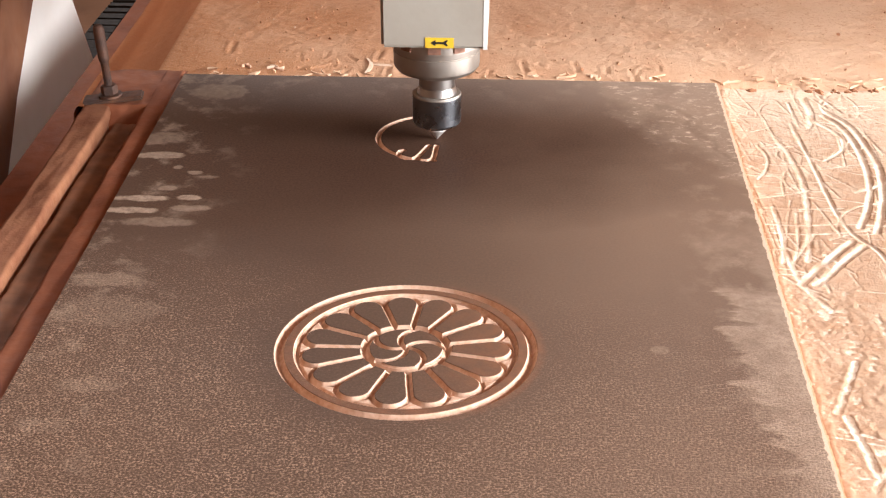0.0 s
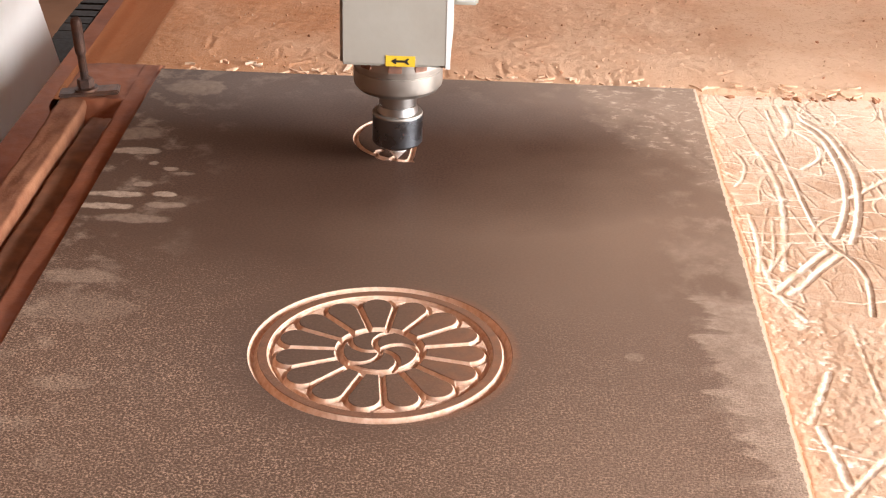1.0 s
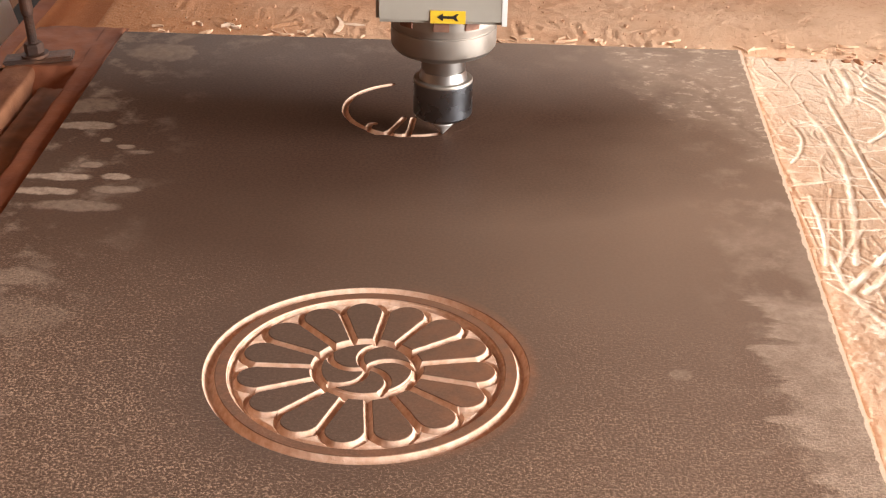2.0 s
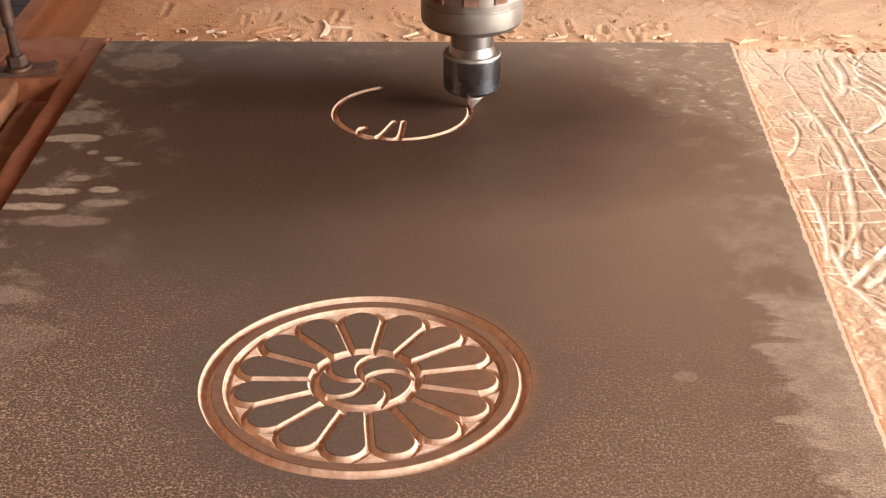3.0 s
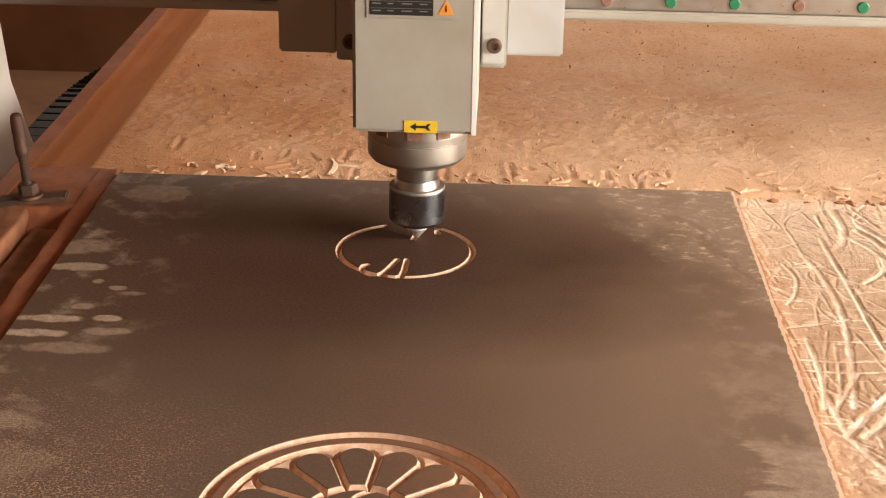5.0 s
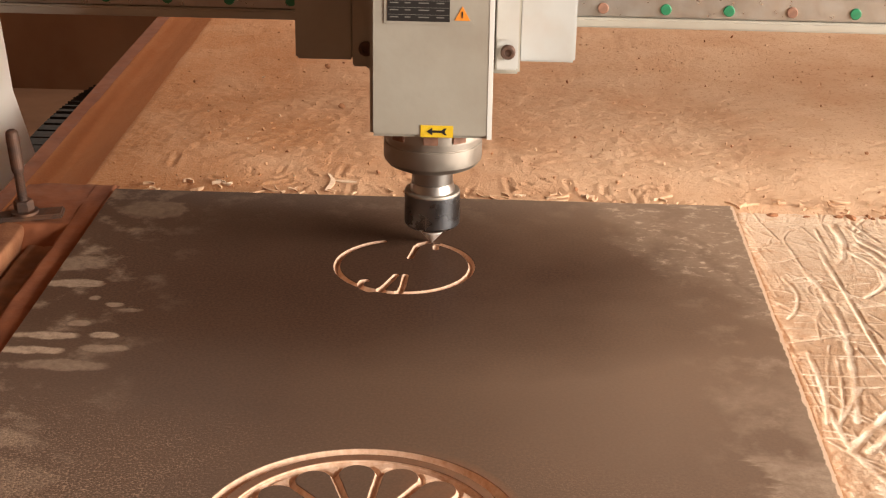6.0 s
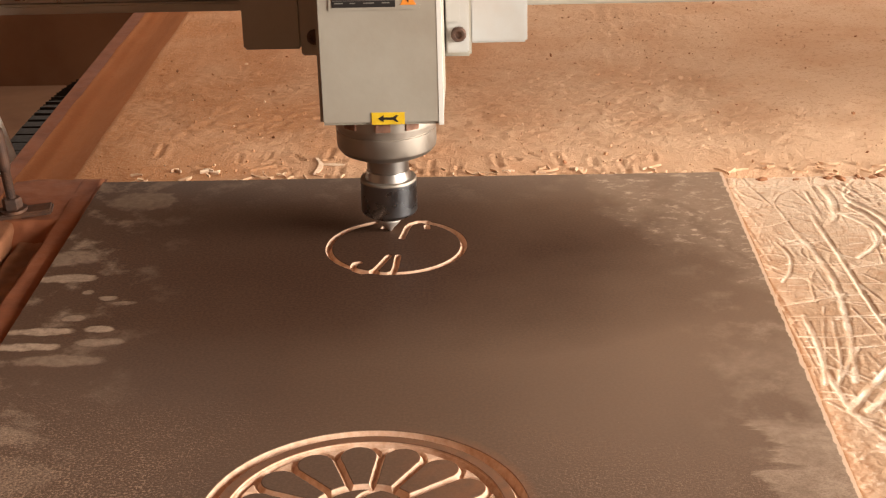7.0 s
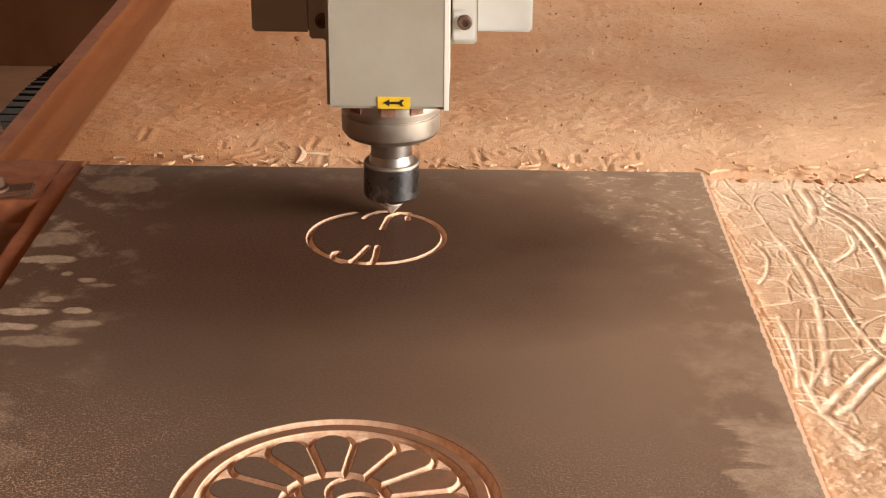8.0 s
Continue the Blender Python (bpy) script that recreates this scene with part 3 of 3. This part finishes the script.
    bm = bmesh.new()
    for way in ways:
        for _ in range(2):
            way = [way[0]] + [(a[0] * (1 - t) + b[0] * t, a[1] * (1 - t) + b[1] * t) for a, b in zip(way, way[1:]) for t in (0.3, 0.7)] + [way[-1]]
        n = len(way)
        ring = []
        for i, (x, y) in enumerate(way):
            (ax, ay), (bx, by) = way[max(i - 1, 0)], way[min(i + 1, n - 1)]
            d = math.hypot(bx - ax, by - ay)
            nx, ny = -(by - ay) / d * width / 2, (bx - ax) / d * width / 2
            w = 0.45 + 0.75 * math.sin(math.pi * (i + 0.4) / n)
            ring.append([bm.verts.new((x + s * nx * w, max(y + s * ny * w, 0.003), z)) for s, z in ((-1, -0.0075), (-1, -0.0040), (1, -0.0034), (1, -0.0075))])
        for a, b in zip(ring, ring[1:]):
            for j in range(4):
                bm.faces.new((a[j], b[j], b[(j + 1) % 4], a[(j + 1) % 4]))
        bm.faces.new(ring[0])
        bm.faces.new(ring[-1][::-1])
    bmesh.ops.recalc_face_normals(bm, faces=bm.faces)
    return tagged(part("wood_shaving", bm, SHAVING), label, "wood shaving", "shavings behind the board")


SHAVING = worn("fresh_shaving", (0.72, 0.55, 0.40), (0.60, 0.40, 0.26), 0.8, scale=120)
wood_shaving([[(0.2079, 0.0220), (0.2144, 0.0528), (0.2055, 0.0730)], [(0.2144, 0.0528), (0.2364, 0.0493)]], 0.0042, "forked pale wood shaving lying on the dust")
for cx, cy, turn, size in ((0.090, 0.038, 0.3, 0.014), (0.070, 0.042, 1.9, 0.011), (0.110, 0.041, 3.6, 0.012), (0.405, 0.020, 1.2, 0.012), (0.440, 0.018, 2.4, 0.010), (0.470, 0.024, 0.9, 0.013), (0.550, 0.022, 1.7, 0.014)):
    wood_shaving([[(cx + size * math.cos(turn + k), cy + size * 0.6 * math.sin(turn + k)) for k in (0.0, 0.5, 1.1)], [(cx, cy), (cx + size * math.cos(turn + 0.5), cy + size * 0.6 * math.sin(turn + 0.5))]], 0.0020, "thin torn wood shaving lying on the dust")

# ---- the carved board ----


def wheel_depth(X, Y):
    """Cut depth of the fifteen-petal wheel."""
    r, th = np.hypot(X, Y), np.arctan2(Y, X)
    wob = 0.00035 * rough_field(X, Y, 0.006, 2, 21)
    step, first = 2 * math.pi / 15, radians(84.5)
    k = np.round((th - first - step / 2) / step)
    ax = first + step / 2 + k * step
    u, v = r * np.cos(th - ax), r * np.sin(th - ax)
    s, c = math.sin(step / 2), math.cos(step / 2)
    bulb = np.hypot(u - 0.0710, v) - (0.0710 * s - 0.0030)
    wedge = np.maximum(np.maximum(np.abs(v) * c - u * s + 0.0030, 0.0369 - r), u - 0.0710)
    petal = np.maximum(np.minimum(bulb, wedge), 0)
    arms = np.full(X.shape, 9.0)
    near = r < 0.036
    for i in range(5):
        phi = radians(5 + 72 * i)
        rho, half = 0.0172, 0.0149
        mx, my = half * math.cos(phi), half * math.sin(phi)
        off = math.sqrt(rho ** 2 - half ** 2)
        cx, cy = mx + off * math.sin(phi), my - off * math.cos(phi)
        a0 = math.atan2(-cy, -cx)
        a1 = math.atan2(2 * my - cy, 2 * mx - cx)
        while a1 > a0:
            a1 -= 2 * math.pi
        pts = [(cx + rho * math.cos(a), cy + rho * math.sin(a)) for a in np.linspace(a0, a1, 18)]
        arms[near] = np.minimum(arms[near], seg_dist(X[near], Y[near], pts))

    def vee(d, half):
        return np.clip(half - d + wob * (d < half), 0, half)

    field = (r > 0.0290) & (r < 0.0897) & (petal > 0)
    deep = np.where(field, np.maximum(vee(np.abs(petal - 0.0030), 0.0030), np.clip((petal - 0.0044) * 2, 0, 0.0010)), 0)
    for mid, half in ((0.0866, 0.0031), (0.1010, 0.0042), (0.0330, 0.0036)):
        deep = np.maximum(deep, vee(np.abs(r - mid), half))
    deep = np.maximum(deep, np.where(r < 0.033, vee(arms, 0.0027), 0))
    return np.minimum(deep * 1.7, 0.0078)


# strokes of the second carving, in order of cutting: when each starts and ends, and its way
def ring_way(a0, a1, n):
    return [(MEDAL_R * math.cos(radians(a)) + MEDAL[0], MEDAL_R * math.sin(radians(a)) + MEDAL[1]) for a in np.linspace(a0, a1, n)]


STROKES = [
    (-1, -1, ring_way(112, 278, 40)),
    (-1, -1, [(0.2695, -0.2090), (0.2662, -0.2103), (0.2644, -0.2178), (0.2675, -0.2262), (0.2736, -0.2308), (0.2798, -0.2294), (0.2851, -0.2231)]),
    (-1, -1, [(0.2834, -0.2268), (0.2871, -0.2170), (0.2941, -0.1955)]),
    (-1, -1, [(0.2834, -0.2268), (0.2867, -0.2315), (0.2945, -0.2336), (0.3000, -0.2298), (0.3014, -0.2201), (0.3024, -0.1952)]),
    (1.75, 3.75, ring_way(278, 427, 36)),
    (4.62, 4.76, [(0.3262, -0.1329), (0.3256, -0.1267)]),
    (4.80, 5.10, [(0.3082, -0.1277), (0.3040, -0.1557)]),
    (5.40, 6.10, [(0.3076, -0.1302), (0.3109, -0.1222), (0.3174, -0.1172), (0.3259, -0.1172)]),
    (6.95, 7.20, [(0.2864, -0.1307), (0.2904, -0.1227)]),
    (7.30, 7.75, [(0.2904, -0.1227), (0.2984, -0.1147), (0.3079, -0.1142)]),
]


def medal_depth(X, Y):
    d = np.full(X.shape, 9.0)
    for _, _, way in STROKES:
        d = np.minimum(d, seg_dist(X + MEDAL[0], Y + MEDAL[1], way))
    return np.clip(0.0031 - d, 0, 0.0028) * 1.7


def patch(centre, radius, half, nr, na, depth, verts, faces):
    """A polar sheet with its cuts, let into a square."""
    r = np.linspace(0, radius, nr + 1)[1:]
    a = 2 * np.pi * np.arange(na) / na
    R, A = np.meshgrid(r, a, indexing="ij")
    X, Y = R * np.cos(A), R * np.sin(A)
    Z = -depth(X, Y)
    base = len(verts)
    z0 = float(-depth(np.array([[1e-6]]), np.array([[1e-6]]))[0, 0])
    verts.append((centre[0], centre[1], z0))
    verts.extend(np.stack([X + centre[0], Y + centre[1], Z], -1).reshape(-1, 3).tolist())
    f = half / np.maximum(np.abs(np.cos(a)), np.abs(np.sin(a)))
    verts.extend(np.stack([f * np.cos(a) + centre[0], f * np.sin(a) + centre[1], 0 * a], -1).tolist())
    i = base + 1 + np.arange((nr + 1) * na).reshape(nr + 1, na)
    j = np.roll(i, -1, 1)
    faces.extend([(base, p, q) for p, q in zip(i[0].tolist(), j[0].tolist())])
    faces.extend(np.stack([i[:-1], i[1:], j[1:], j[:-1]], -1).reshape(-1, 4).tolist())


def carved_board():
    verts, faces = [], []
    patch(WHEEL, 0.1075, 0.112, 190, 840, wheel_depth, verts, faces)
    patch(MEDAL, 0.070, 0.080, 116, 560, medal_depth, verts, faces)

    def quad(x0, y0, x1, y1):
        b = len(verts)
        verts.extend([(x0, y0, 0), (x1, y0, 0), (x1, y1, 0), (x0, y1, 0)])
        faces.append((b, b + 1, b + 2, b + 3))

    w, d = 0.6123, -1.22
    for (cx, cy), h in ((WHEEL, 0.112), (MEDAL, 0.080)):
        quad(0, cy - h, cx - h, cy + h)
        quad(cx + h, cy - h, w, cy + h)
    quad(0, MEDAL[1] + 0.080, w, 0)
    quad(0, WHEEL[1] + 0.112, w, MEDAL[1] - 0.080)
    quad(0, d, w, WHEEL[1] - 0.112)
    b, z = len(verts), -0.0125
    verts.extend([(0, 0, 0), (w, 0, 0), (w, d, 0), (0, d, 0), (0, 0, z), (w, 0, z), (w, d, z), (0, d, z)])
    faces.extend([(b, b + 4, b + 5, b + 1), (b + 1, b + 5, b + 6, b + 2), (b + 2, b + 6, b + 7, b + 3), (b + 3, b + 7, b + 4, b), (b + 4, b + 7, b + 6, b + 5)])
    me = bpy.data.meshes.new("wooden_board")
    me.from_pydata(verts, [], faces)
    me.materials.append(BOARD)
    ob = new("wooden_board", me)
    tagged(ob, "dark laminated board with a carved petal wheel, dusty and smudged", "board")
    part("core", box(0.002, d + 0.002, -0.0334, w - 0.012, -0.002, -0.0127), SPOIL, ob, "packing sheet under the board")
    return ob


board = carved_board()


def uncut_pieces():
    """The skin that the tool takes away, stroke by stroke, in short rigid pieces."""
    out = []
    for t0, t1, way in STROKES:
        if t0 < 0:
            continue
        pts = [way[0]]
        for (ax, ay), (bx, by) in zip(way, way[1:]):
            n = max(1, round(math.hypot(bx - ax, by - ay) / 0.005))
            pts += [(ax + (bx - ax) * i / n, ay + (by - ay) * i / n) for i in range(1, n + 1)]
        for i, ((ax, ay), (bx, by)) in enumerate(zip(pts, pts[1:])):
            length = math.hypot(bx - ax, by - ay)
            ux, uy = (bx - ax) / length, (by - ay) / length
            e0 = 0.0037 if i == 0 else 0.0006
            e1 = 0.0037 if i == len(pts) - 2 else 0.0006
            bm = bmesh.new()
            cx, cy = (ax + bx) / 2, (ay + by) / 2
            ring = []
            for z in (0.00003 + 0.00002 * (len(out) % 5), -0.0006 - 0.00003 * (len(out) % 7)):
                ring.append([bm.verts.new((px - cx, py - cy, z)) for px, py in (
                    (ax - ux * e0 - uy * 0.0037, ay - uy * e0 + ux * 0.0037), (ax - ux * e0 + uy * 0.0037, ay - uy * e0 - ux * 0.0037),
                    (bx + ux * e1 + uy * 0.0037, by + uy * e1 - ux * 0.0037), (bx + ux * e1 - uy * 0.0037, by + uy * e1 + ux * 0.0037))])
            bm.faces.new(ring[0])
            bm.faces.new(ring[1][::-1])
            for j in range(4):
                bm.faces.new((ring[0][j], ring[1][j], ring[1][(j + 1) % 4], ring[0][(j + 1) % 4]))
            ob = part("uncut_skin", bm, BOARD, board)
            ob.location = (cx, cy, 0)
            out.append((ob, cx, cy, t0 + (t1 - t0) * (i + 0.5) / (len(pts) - 1)))
    return out


UNCUT = uncut_pieces()


# ---- hold-down clamp ----
def clamp():
    c = tagged(empty("hold_down_clamp", pose(-0.067, -0.078, -0.003, 0, -4, 8)), "dark iron strap clamp with an upright threaded bolt", "clamp")
    part("strap", box(-0.030, -0.011, 0.0, 0.036, 0.011, 0.005, 0.0015), CLAMP, c)
    part("washer", lathe([(0.013, 0.005), (0.013, 0.0075)], 28), CLAMP, c)
    part("nut", lathe([(0.0085, 0.0076), (0.0095, 0.009), (0.0095, 0.016), (0.0085, 0.018)], 6), CLAMP, c)
    prof = [(0.0038, 0.0)]
    for i in range(44):
        prof += [(0.0047, 0.018 + i * 0.0015), (0.0041, 0.01875 + i * 0.0015)]
    part("threaded_bolt", lathe(prof, 14), CLAMP, c)
    part("grip", lathe([(0.0050, 0.046), (0.0060, 0.050), (0.0062, 0.080), (0.0055, 0.086), (0.0035, 0.088)], 20), CLAMP, c, "rusty brown sleeve")


clamp()


# ---- cable chain ----
def cable_chain():
    n, y0, z0, r = 90, 0.66, -0.425, 0.235
    c = tagged(empty("cable_chain", pose(-0.275, y0, z0)), "black plastic cable chain looped beside the table", "cable chain")
    bm = box(-0.024, -0.0175, -0.024, 0.024, 0.0175, 0.020, 0.004)
    box(-0.0235, -0.006, -0.012, 0.0235, 0.006, 0.012, bm=bm)
    me = mesh_of("chain_link", bm, BLACK)
    for i in range(n):
        a = radians(-20 + 220 * i / (n - 1))
        ob = new("chain_link", me)
        ob.parent = c
        ob.matrix_basis = Matrix.Translation((0, -r * math.cos(a) * 3.2, r * math.sin(a))) @ pose(0, 0, 0, 90 - math.degrees(a), 0, 0)


cable_chain()


# ---- gantry, carriage and spindle; their origin is the tool's tip ----
def gantry():
    g = tagged(empty("gantry", pose(0.3216, -0.1176, 0.0)), "cream steel gantry beam on white side plates", "gantry")

    def put(name, bm, mat, label="", parent=None):
        return part(name, bm, mat, parent or g, label)

    x0, x1 = -0.535, 1.558
    put("beam", box(x0, 0.222, 0.162, x1, 0.36, 0.33, 0.004), CREAM)
    put("lower_flange", box(x0, 0.196, 0.1560, x1, 0.2215, 0.1658, 0.002), CREAM, "dusty flange under the guide rail")
    rail = put("guide_rail", box(x0, 0.200, 0.1665, x1, 0.2215, 0.1900, 0.0015), RAIL, "ground steel guide rail")
    put("upper_rail", box(x0, 0.200, 0.300, x1, 0.2215, 0.322, 0.0015), RAIL)
    me = {}
    for i in range(32):
        x = -0.277 - 0.1866 + 0.0622 * i
        kind = RUST if i in (1, 10, 13) else GREEN
        if kind.name not in me:
            bm = lathe([(0.0056, 0.0), (0.0056, 0.0012), (0.0048, 0.002)], 18)
            bmesh.ops.rotate(bm, verts=bm.verts, matrix=Matrix.Rotation(radians(90), 3, 'X'))
            me[kind.name] = mesh_of("bolt_plug", bm, kind)
        ob = new("bolt_plug", me[kind.name])
        ob.parent = rail
        ob.location = (x, 0.1998, 0.1752)
    for side, x in (("side_plate", -0.556), ("side_plate", 1.56)):
        bm = bmesh.new()
        prof = [(0.13, -0.20), (0.60, -0.20), (0.555, -0.131), (0.48, -0.010), (0.40, 0.34), (0.29, 0.34)]
        a = [bm.verts.new((x, y, z)) for y, z in prof]
        b = [bm.verts.new((x + 0.02, y, z)) for y, z in prof]
        bm.faces.new(a[::-1])
        bm.faces.new(b)
        for j in range(6):
            bm.faces.new((a[j], a[(j + 1) % 6], b[(j + 1) % 6], b[j]))
        bmesh.ops.recalc_face_normals(bm, faces=bm.faces)
        put("post", box(x - 0.10, 0.06, -0.20, x - 0.002, 0.20, 0.30, 0.004), FRAME, "rusty brown upright")
        plate = put(side, bm, PAINT, "white painted plate with rust runs")
        if x < 0:
            seam = [(0.085, -0.20), (0.110, -0.145), (0.140, -0.114), (0.205, -0.044), (0.310, 0.045), (0.375, 0.13), (0.390, 0.34)]
            for name, mat, inset, lift, label in (("flange", FRAME, 0.0, 0.004, "rust-brown bolted flange"), ("chipped_edge", PAINT, 0.006, 0.002, "chipped white edge")):
                bm = bmesh.new()
                rim = [(y + inset, z) for y, z in seam] + [(y - 0.14 + inset, z) for y, z in seam[::-1]]
                lower = [bm.verts.new((x + 0.0202, y, z)) for y, z in rim]
                upper = [bm.verts.new((x + 0.0202 + lift, y, z)) for y, z in rim]
                bm.faces.new(upper)
                bm.faces.new(lower[::-1])
                for j in range(len(rim)):
                    bm.faces.new((lower[j], lower[(j + 1) % len(rim)], upper[(j + 1) % len(rim)], upper[j]))
                bmesh.ops.recalc_face_normals(bm, faces=bm.faces)
                part(name, bm, mat, plate, label)
    return g


def carriage():
    c = tagged(empty("spindle_carriage", pose(0.3216, -0.1176, 0.0)), "cream square-cased router spindle on a white carriage", "router spindle")

    def put(name, bm, mat, label="", parent=None, smooth=False):
        return part(name, bm, mat, parent or c, label, smooth)

    def facing(bm, y):
        bmesh.ops.rotate(bm, verts=bm.verts, matrix=Matrix.Rotation(radians(90), 3, 'X'))
        bmesh.ops.translate(bm, verts=bm.verts, vec=(0, y, 0))
        return bm

    # tool
    put("cutter", lathe([(0.0006, 0.0), (0.0105, 0.0115), (0.0105, 0.0150), (0.0090, 0.0170), (0.0090, 0.0225)], 20), CARBIDE, "bright V-shaped cutter", smooth=True)
    nut = put("collet_nut", lathe([(0.010, 0.0160), (0.0175, 0.0160), (0.0238, 0.0195), (0.0251, 0.0215), (0.0251, 0.0500), (0.0243, 0.0515), (0.0215, 0.0520), (0.0215, 0.0505)], 56), NUT, "blackened steel collet nut", smooth=True)
    put("rim", lathe([(0.0252, 0.0502), (0.0252, 0.0513), (0.0245, 0.0524), (0.0222, 0.0526)], 56), STEEL, parent=nut, smooth=True)
    put("shaft", lathe([(0.0208, 0.0506), (0.0203, 0.0545), (0.0188, 0.0600), (0.0179, 0.0604), (0.0179, 0.0612), (0.0186, 0.0616), (0.0186, 0.0800)], 48), SHAFT, "turned steel spindle nose", smooth=True)
    flange = put("flange", lathe([(0.0180, 0.0765), (0.0330, 0.0765), (0.0405, 0.0800), (0.0436, 0.0840), (0.0440, 0.0870), (0.0440, 0.1000), (0.0432, 0.1006), (0.0432, 0.1012), (0.0440, 0.1020), (0.0444, 0.1070), (0.0464, 0.1076), (0.0464, 0.1150), (0.0456, 0.1178)], 64), STEEL, "round machined steel flange", smooth=True)
    for a in (-128, -90, -58, 40, 140):
        ob = part("pocket", box(-0.0065, -0.0013, 0.1090, 0.0065, 0.004, 0.1172, 0.0005), RUST, flange, "dark milled pocket")
        ob.matrix_basis = pose(0.0460 * math.cos(radians(a)), 0.0460 * math.sin(radians(a)), 0, 0, 0, a + 90)
    # casing
    case = put("casing", box(-0.0520, -0.0535, 0.1180, 0.0520, 0.0535, 0.3600, 0.003), CREAM, "cream enamelled square casing")
    # light caught by the casing's corner, painted as a white strip
    put("lit_corner", box(0.0482, -0.0538, 0.1178, 0.0524, -0.0500, 0.3602, 0.0002), PAINT, "white strip for the light on the corner", case)
    st = put("arrow_sticker", box(-0.0085, -0.0541, 0.1190, 0.0195, -0.0536, 0.1296, 0.0001), YELLOW, "yellow sticker with a black arrow", case)
    bm = bmesh.new()
    outline = [(-0.0085, 0.0), (-0.0035, 0.0032), (-0.0035, 0.0011), (0.0045, 0.0011), (0.0068, 0.0030), (0.0090, 0.0030), (0.0068, 0.0), (0.0090, -0.0030), (0.0068, -0.0030), (0.0045, -0.0011), (-0.0035, -0.0011), (-0.0035, -0.0032)]
    f = bm.faces.new([bm.verts.new((x + 0.0052, y + 0.1243, 0)) for x, y in outline])
    ext = bmesh.ops.extrude_face_region(bm, geom=[f])
    bmesh.ops.translate(bm, verts=[v for v in ext["geom"] if isinstance(v, bmesh.types.BMVert)], vec=(0, 0, 0.0002))
    part("arrow", facing(bm, -0.0542), INK, st)
    pl = put("name_plate", box(-0.0400, -0.0543, 0.2175, 0.0350, -0.0536, 0.2620, 0.0002), CREAM, "pale specification plate", case)
    panel = part("panel", box(-0.0370, -0.0547, 0.2200, 0.0150, -0.0544, 0.2600), INK, pl, "black printed table")
    for j in range(6):
        z = 0.2225 + 0.006 * j
        part("rule", box(-0.0365, -0.0550, z + 0.0030, 0.0145, -0.0548, z + 0.0033), PALE_INK, panel)
        for x, w in ((-0.035, 0.009), (-0.0225, 0.006), (-0.011, 0.011), (0.004, 0.008)):
            part("print", box(x, -0.0550, z + 0.0006, x + w * 0.8, -0.0548, z + 0.0015), PALE_INK, panel)
    bm = bmesh.new()
    f = bm.faces.new([bm.verts.new((x, y, 0)) for x, y in ((0.0190, 0.2215), (0.0320, 0.2215), (0.0255, 0.2335))])
    ext = bmesh.ops.extrude_face_region(bm, geom=[f])
    bmesh.ops.translate(bm, verts=[v for v in ext["geom"] if isinstance(v, bmesh.types.BMVert)], vec=(0, 0, 0.0003))
    warn = part("warning_triangle", facing(bm, -0.0544), ORANGE, pl, "orange warning triangle")
    part("mark", box(0.0250, -0.0550, 0.2238, 0.0260, -0.0548, 0.2290), INK, warn)
    # carriage
    put("back_plate", box(-0.0640, 0.0540, 0.1460, 0.0760, 0.0900, 0.3700, 0.002), CREAM)
    # the -x cover gets darker enamel for the shade the casing throws
    for x0, x1, z0, mat in ((-0.1295, -0.0765, 0.1550, CREAM), (0.0745, 0.1262, 0.1575, WHITE)):
        put("cover", box(x0, 0.0560, z0, x1, 0.1850, 0.3700, 0.002), mat, "folded sheet cover")
    for x0, x1 in ((-0.0760, -0.0530), (0.0535, 0.0740)):
        # shade again put into colour: darker enamel on the -x bracket
        br = put("bracket", box(x0, 0.0450, 0.1520, x1, 0.0535, 0.3650, 0.0015), WHITE if x0 > 0 else CREAM, "chipped bracket with a bolt")
        bm = lathe([(0.0068, 0.0), (0.0068, 0.003), (0.0055, 0.005), (0.0035, 0.005), (0.003, 0.003)], 24)
        part("bolt", facing(bm, 0.0448), CLAMP, br).location = ((x0 + x1) / 2 + 0.001, 0, 0.1695)
    put("slot_strip", box(0.0535, 0.0405, 0.1810, 0.0665, 0.0449, 0.3600, 0.001), WHITE)
    return c


GANTRY = gantry()
SPINDLE = carriage()

# tool tip on the board: seconds, x, y
TOOL = [
    (0.00, 0.3018, -0.1774),
    (0.50, 0.3023, -0.2225),
    (1.00, 0.2869, -0.2282),
    (1.50, 0.2876, -0.2082),
    (1.70, 0.3024, -0.2131),
    (1.90, 0.3218, -0.2290),
    (2.20, 0.3414, -0.2164),
    (2.50, 0.3547, -0.1972),
    (2.80, 0.3597, -0.1744),
    (3.00, 0.3609, -0.1639),
    (3.50, 0.3254, -0.1306),
    (4.00, 0.3121, -0.1212),
    (4.50, 0.3103, -0.1566),
    (5.00, 0.3077, -0.1464),
    (5.20, 0.3130, -0.1277),
    (5.60, 0.3114, -0.1243),
    (6.00, 0.3214, -0.1178),
    (6.30, 0.3294, -0.1369),
    (6.50, 0.3240, -0.1288),
    (6.75, 0.2925, -0.1310),
    (7.00, 0.2929, -0.1381),
    (7.50, 0.3089, -0.1336),
    (8.00, 0.3105, -0.1206),
]


def motions():
    walk(SPINDLE, [(t, pose(x, y, 0.0)) for t, x, y in TOOL])
    walk(GANTRY, [(t, pose(0.3216, y, 0.0)) for t, x, y in TOOL])
    for ob, x, y, t in UNCUT:
        walk(ob, [(0.0, pose(x, y, 0.0)), (t - 0.05, pose(x, y, 0.0)), (t + 0.05, pose(x, y, -0.0095)), (8.0, pose(x, y, -0.0095))])


motions()
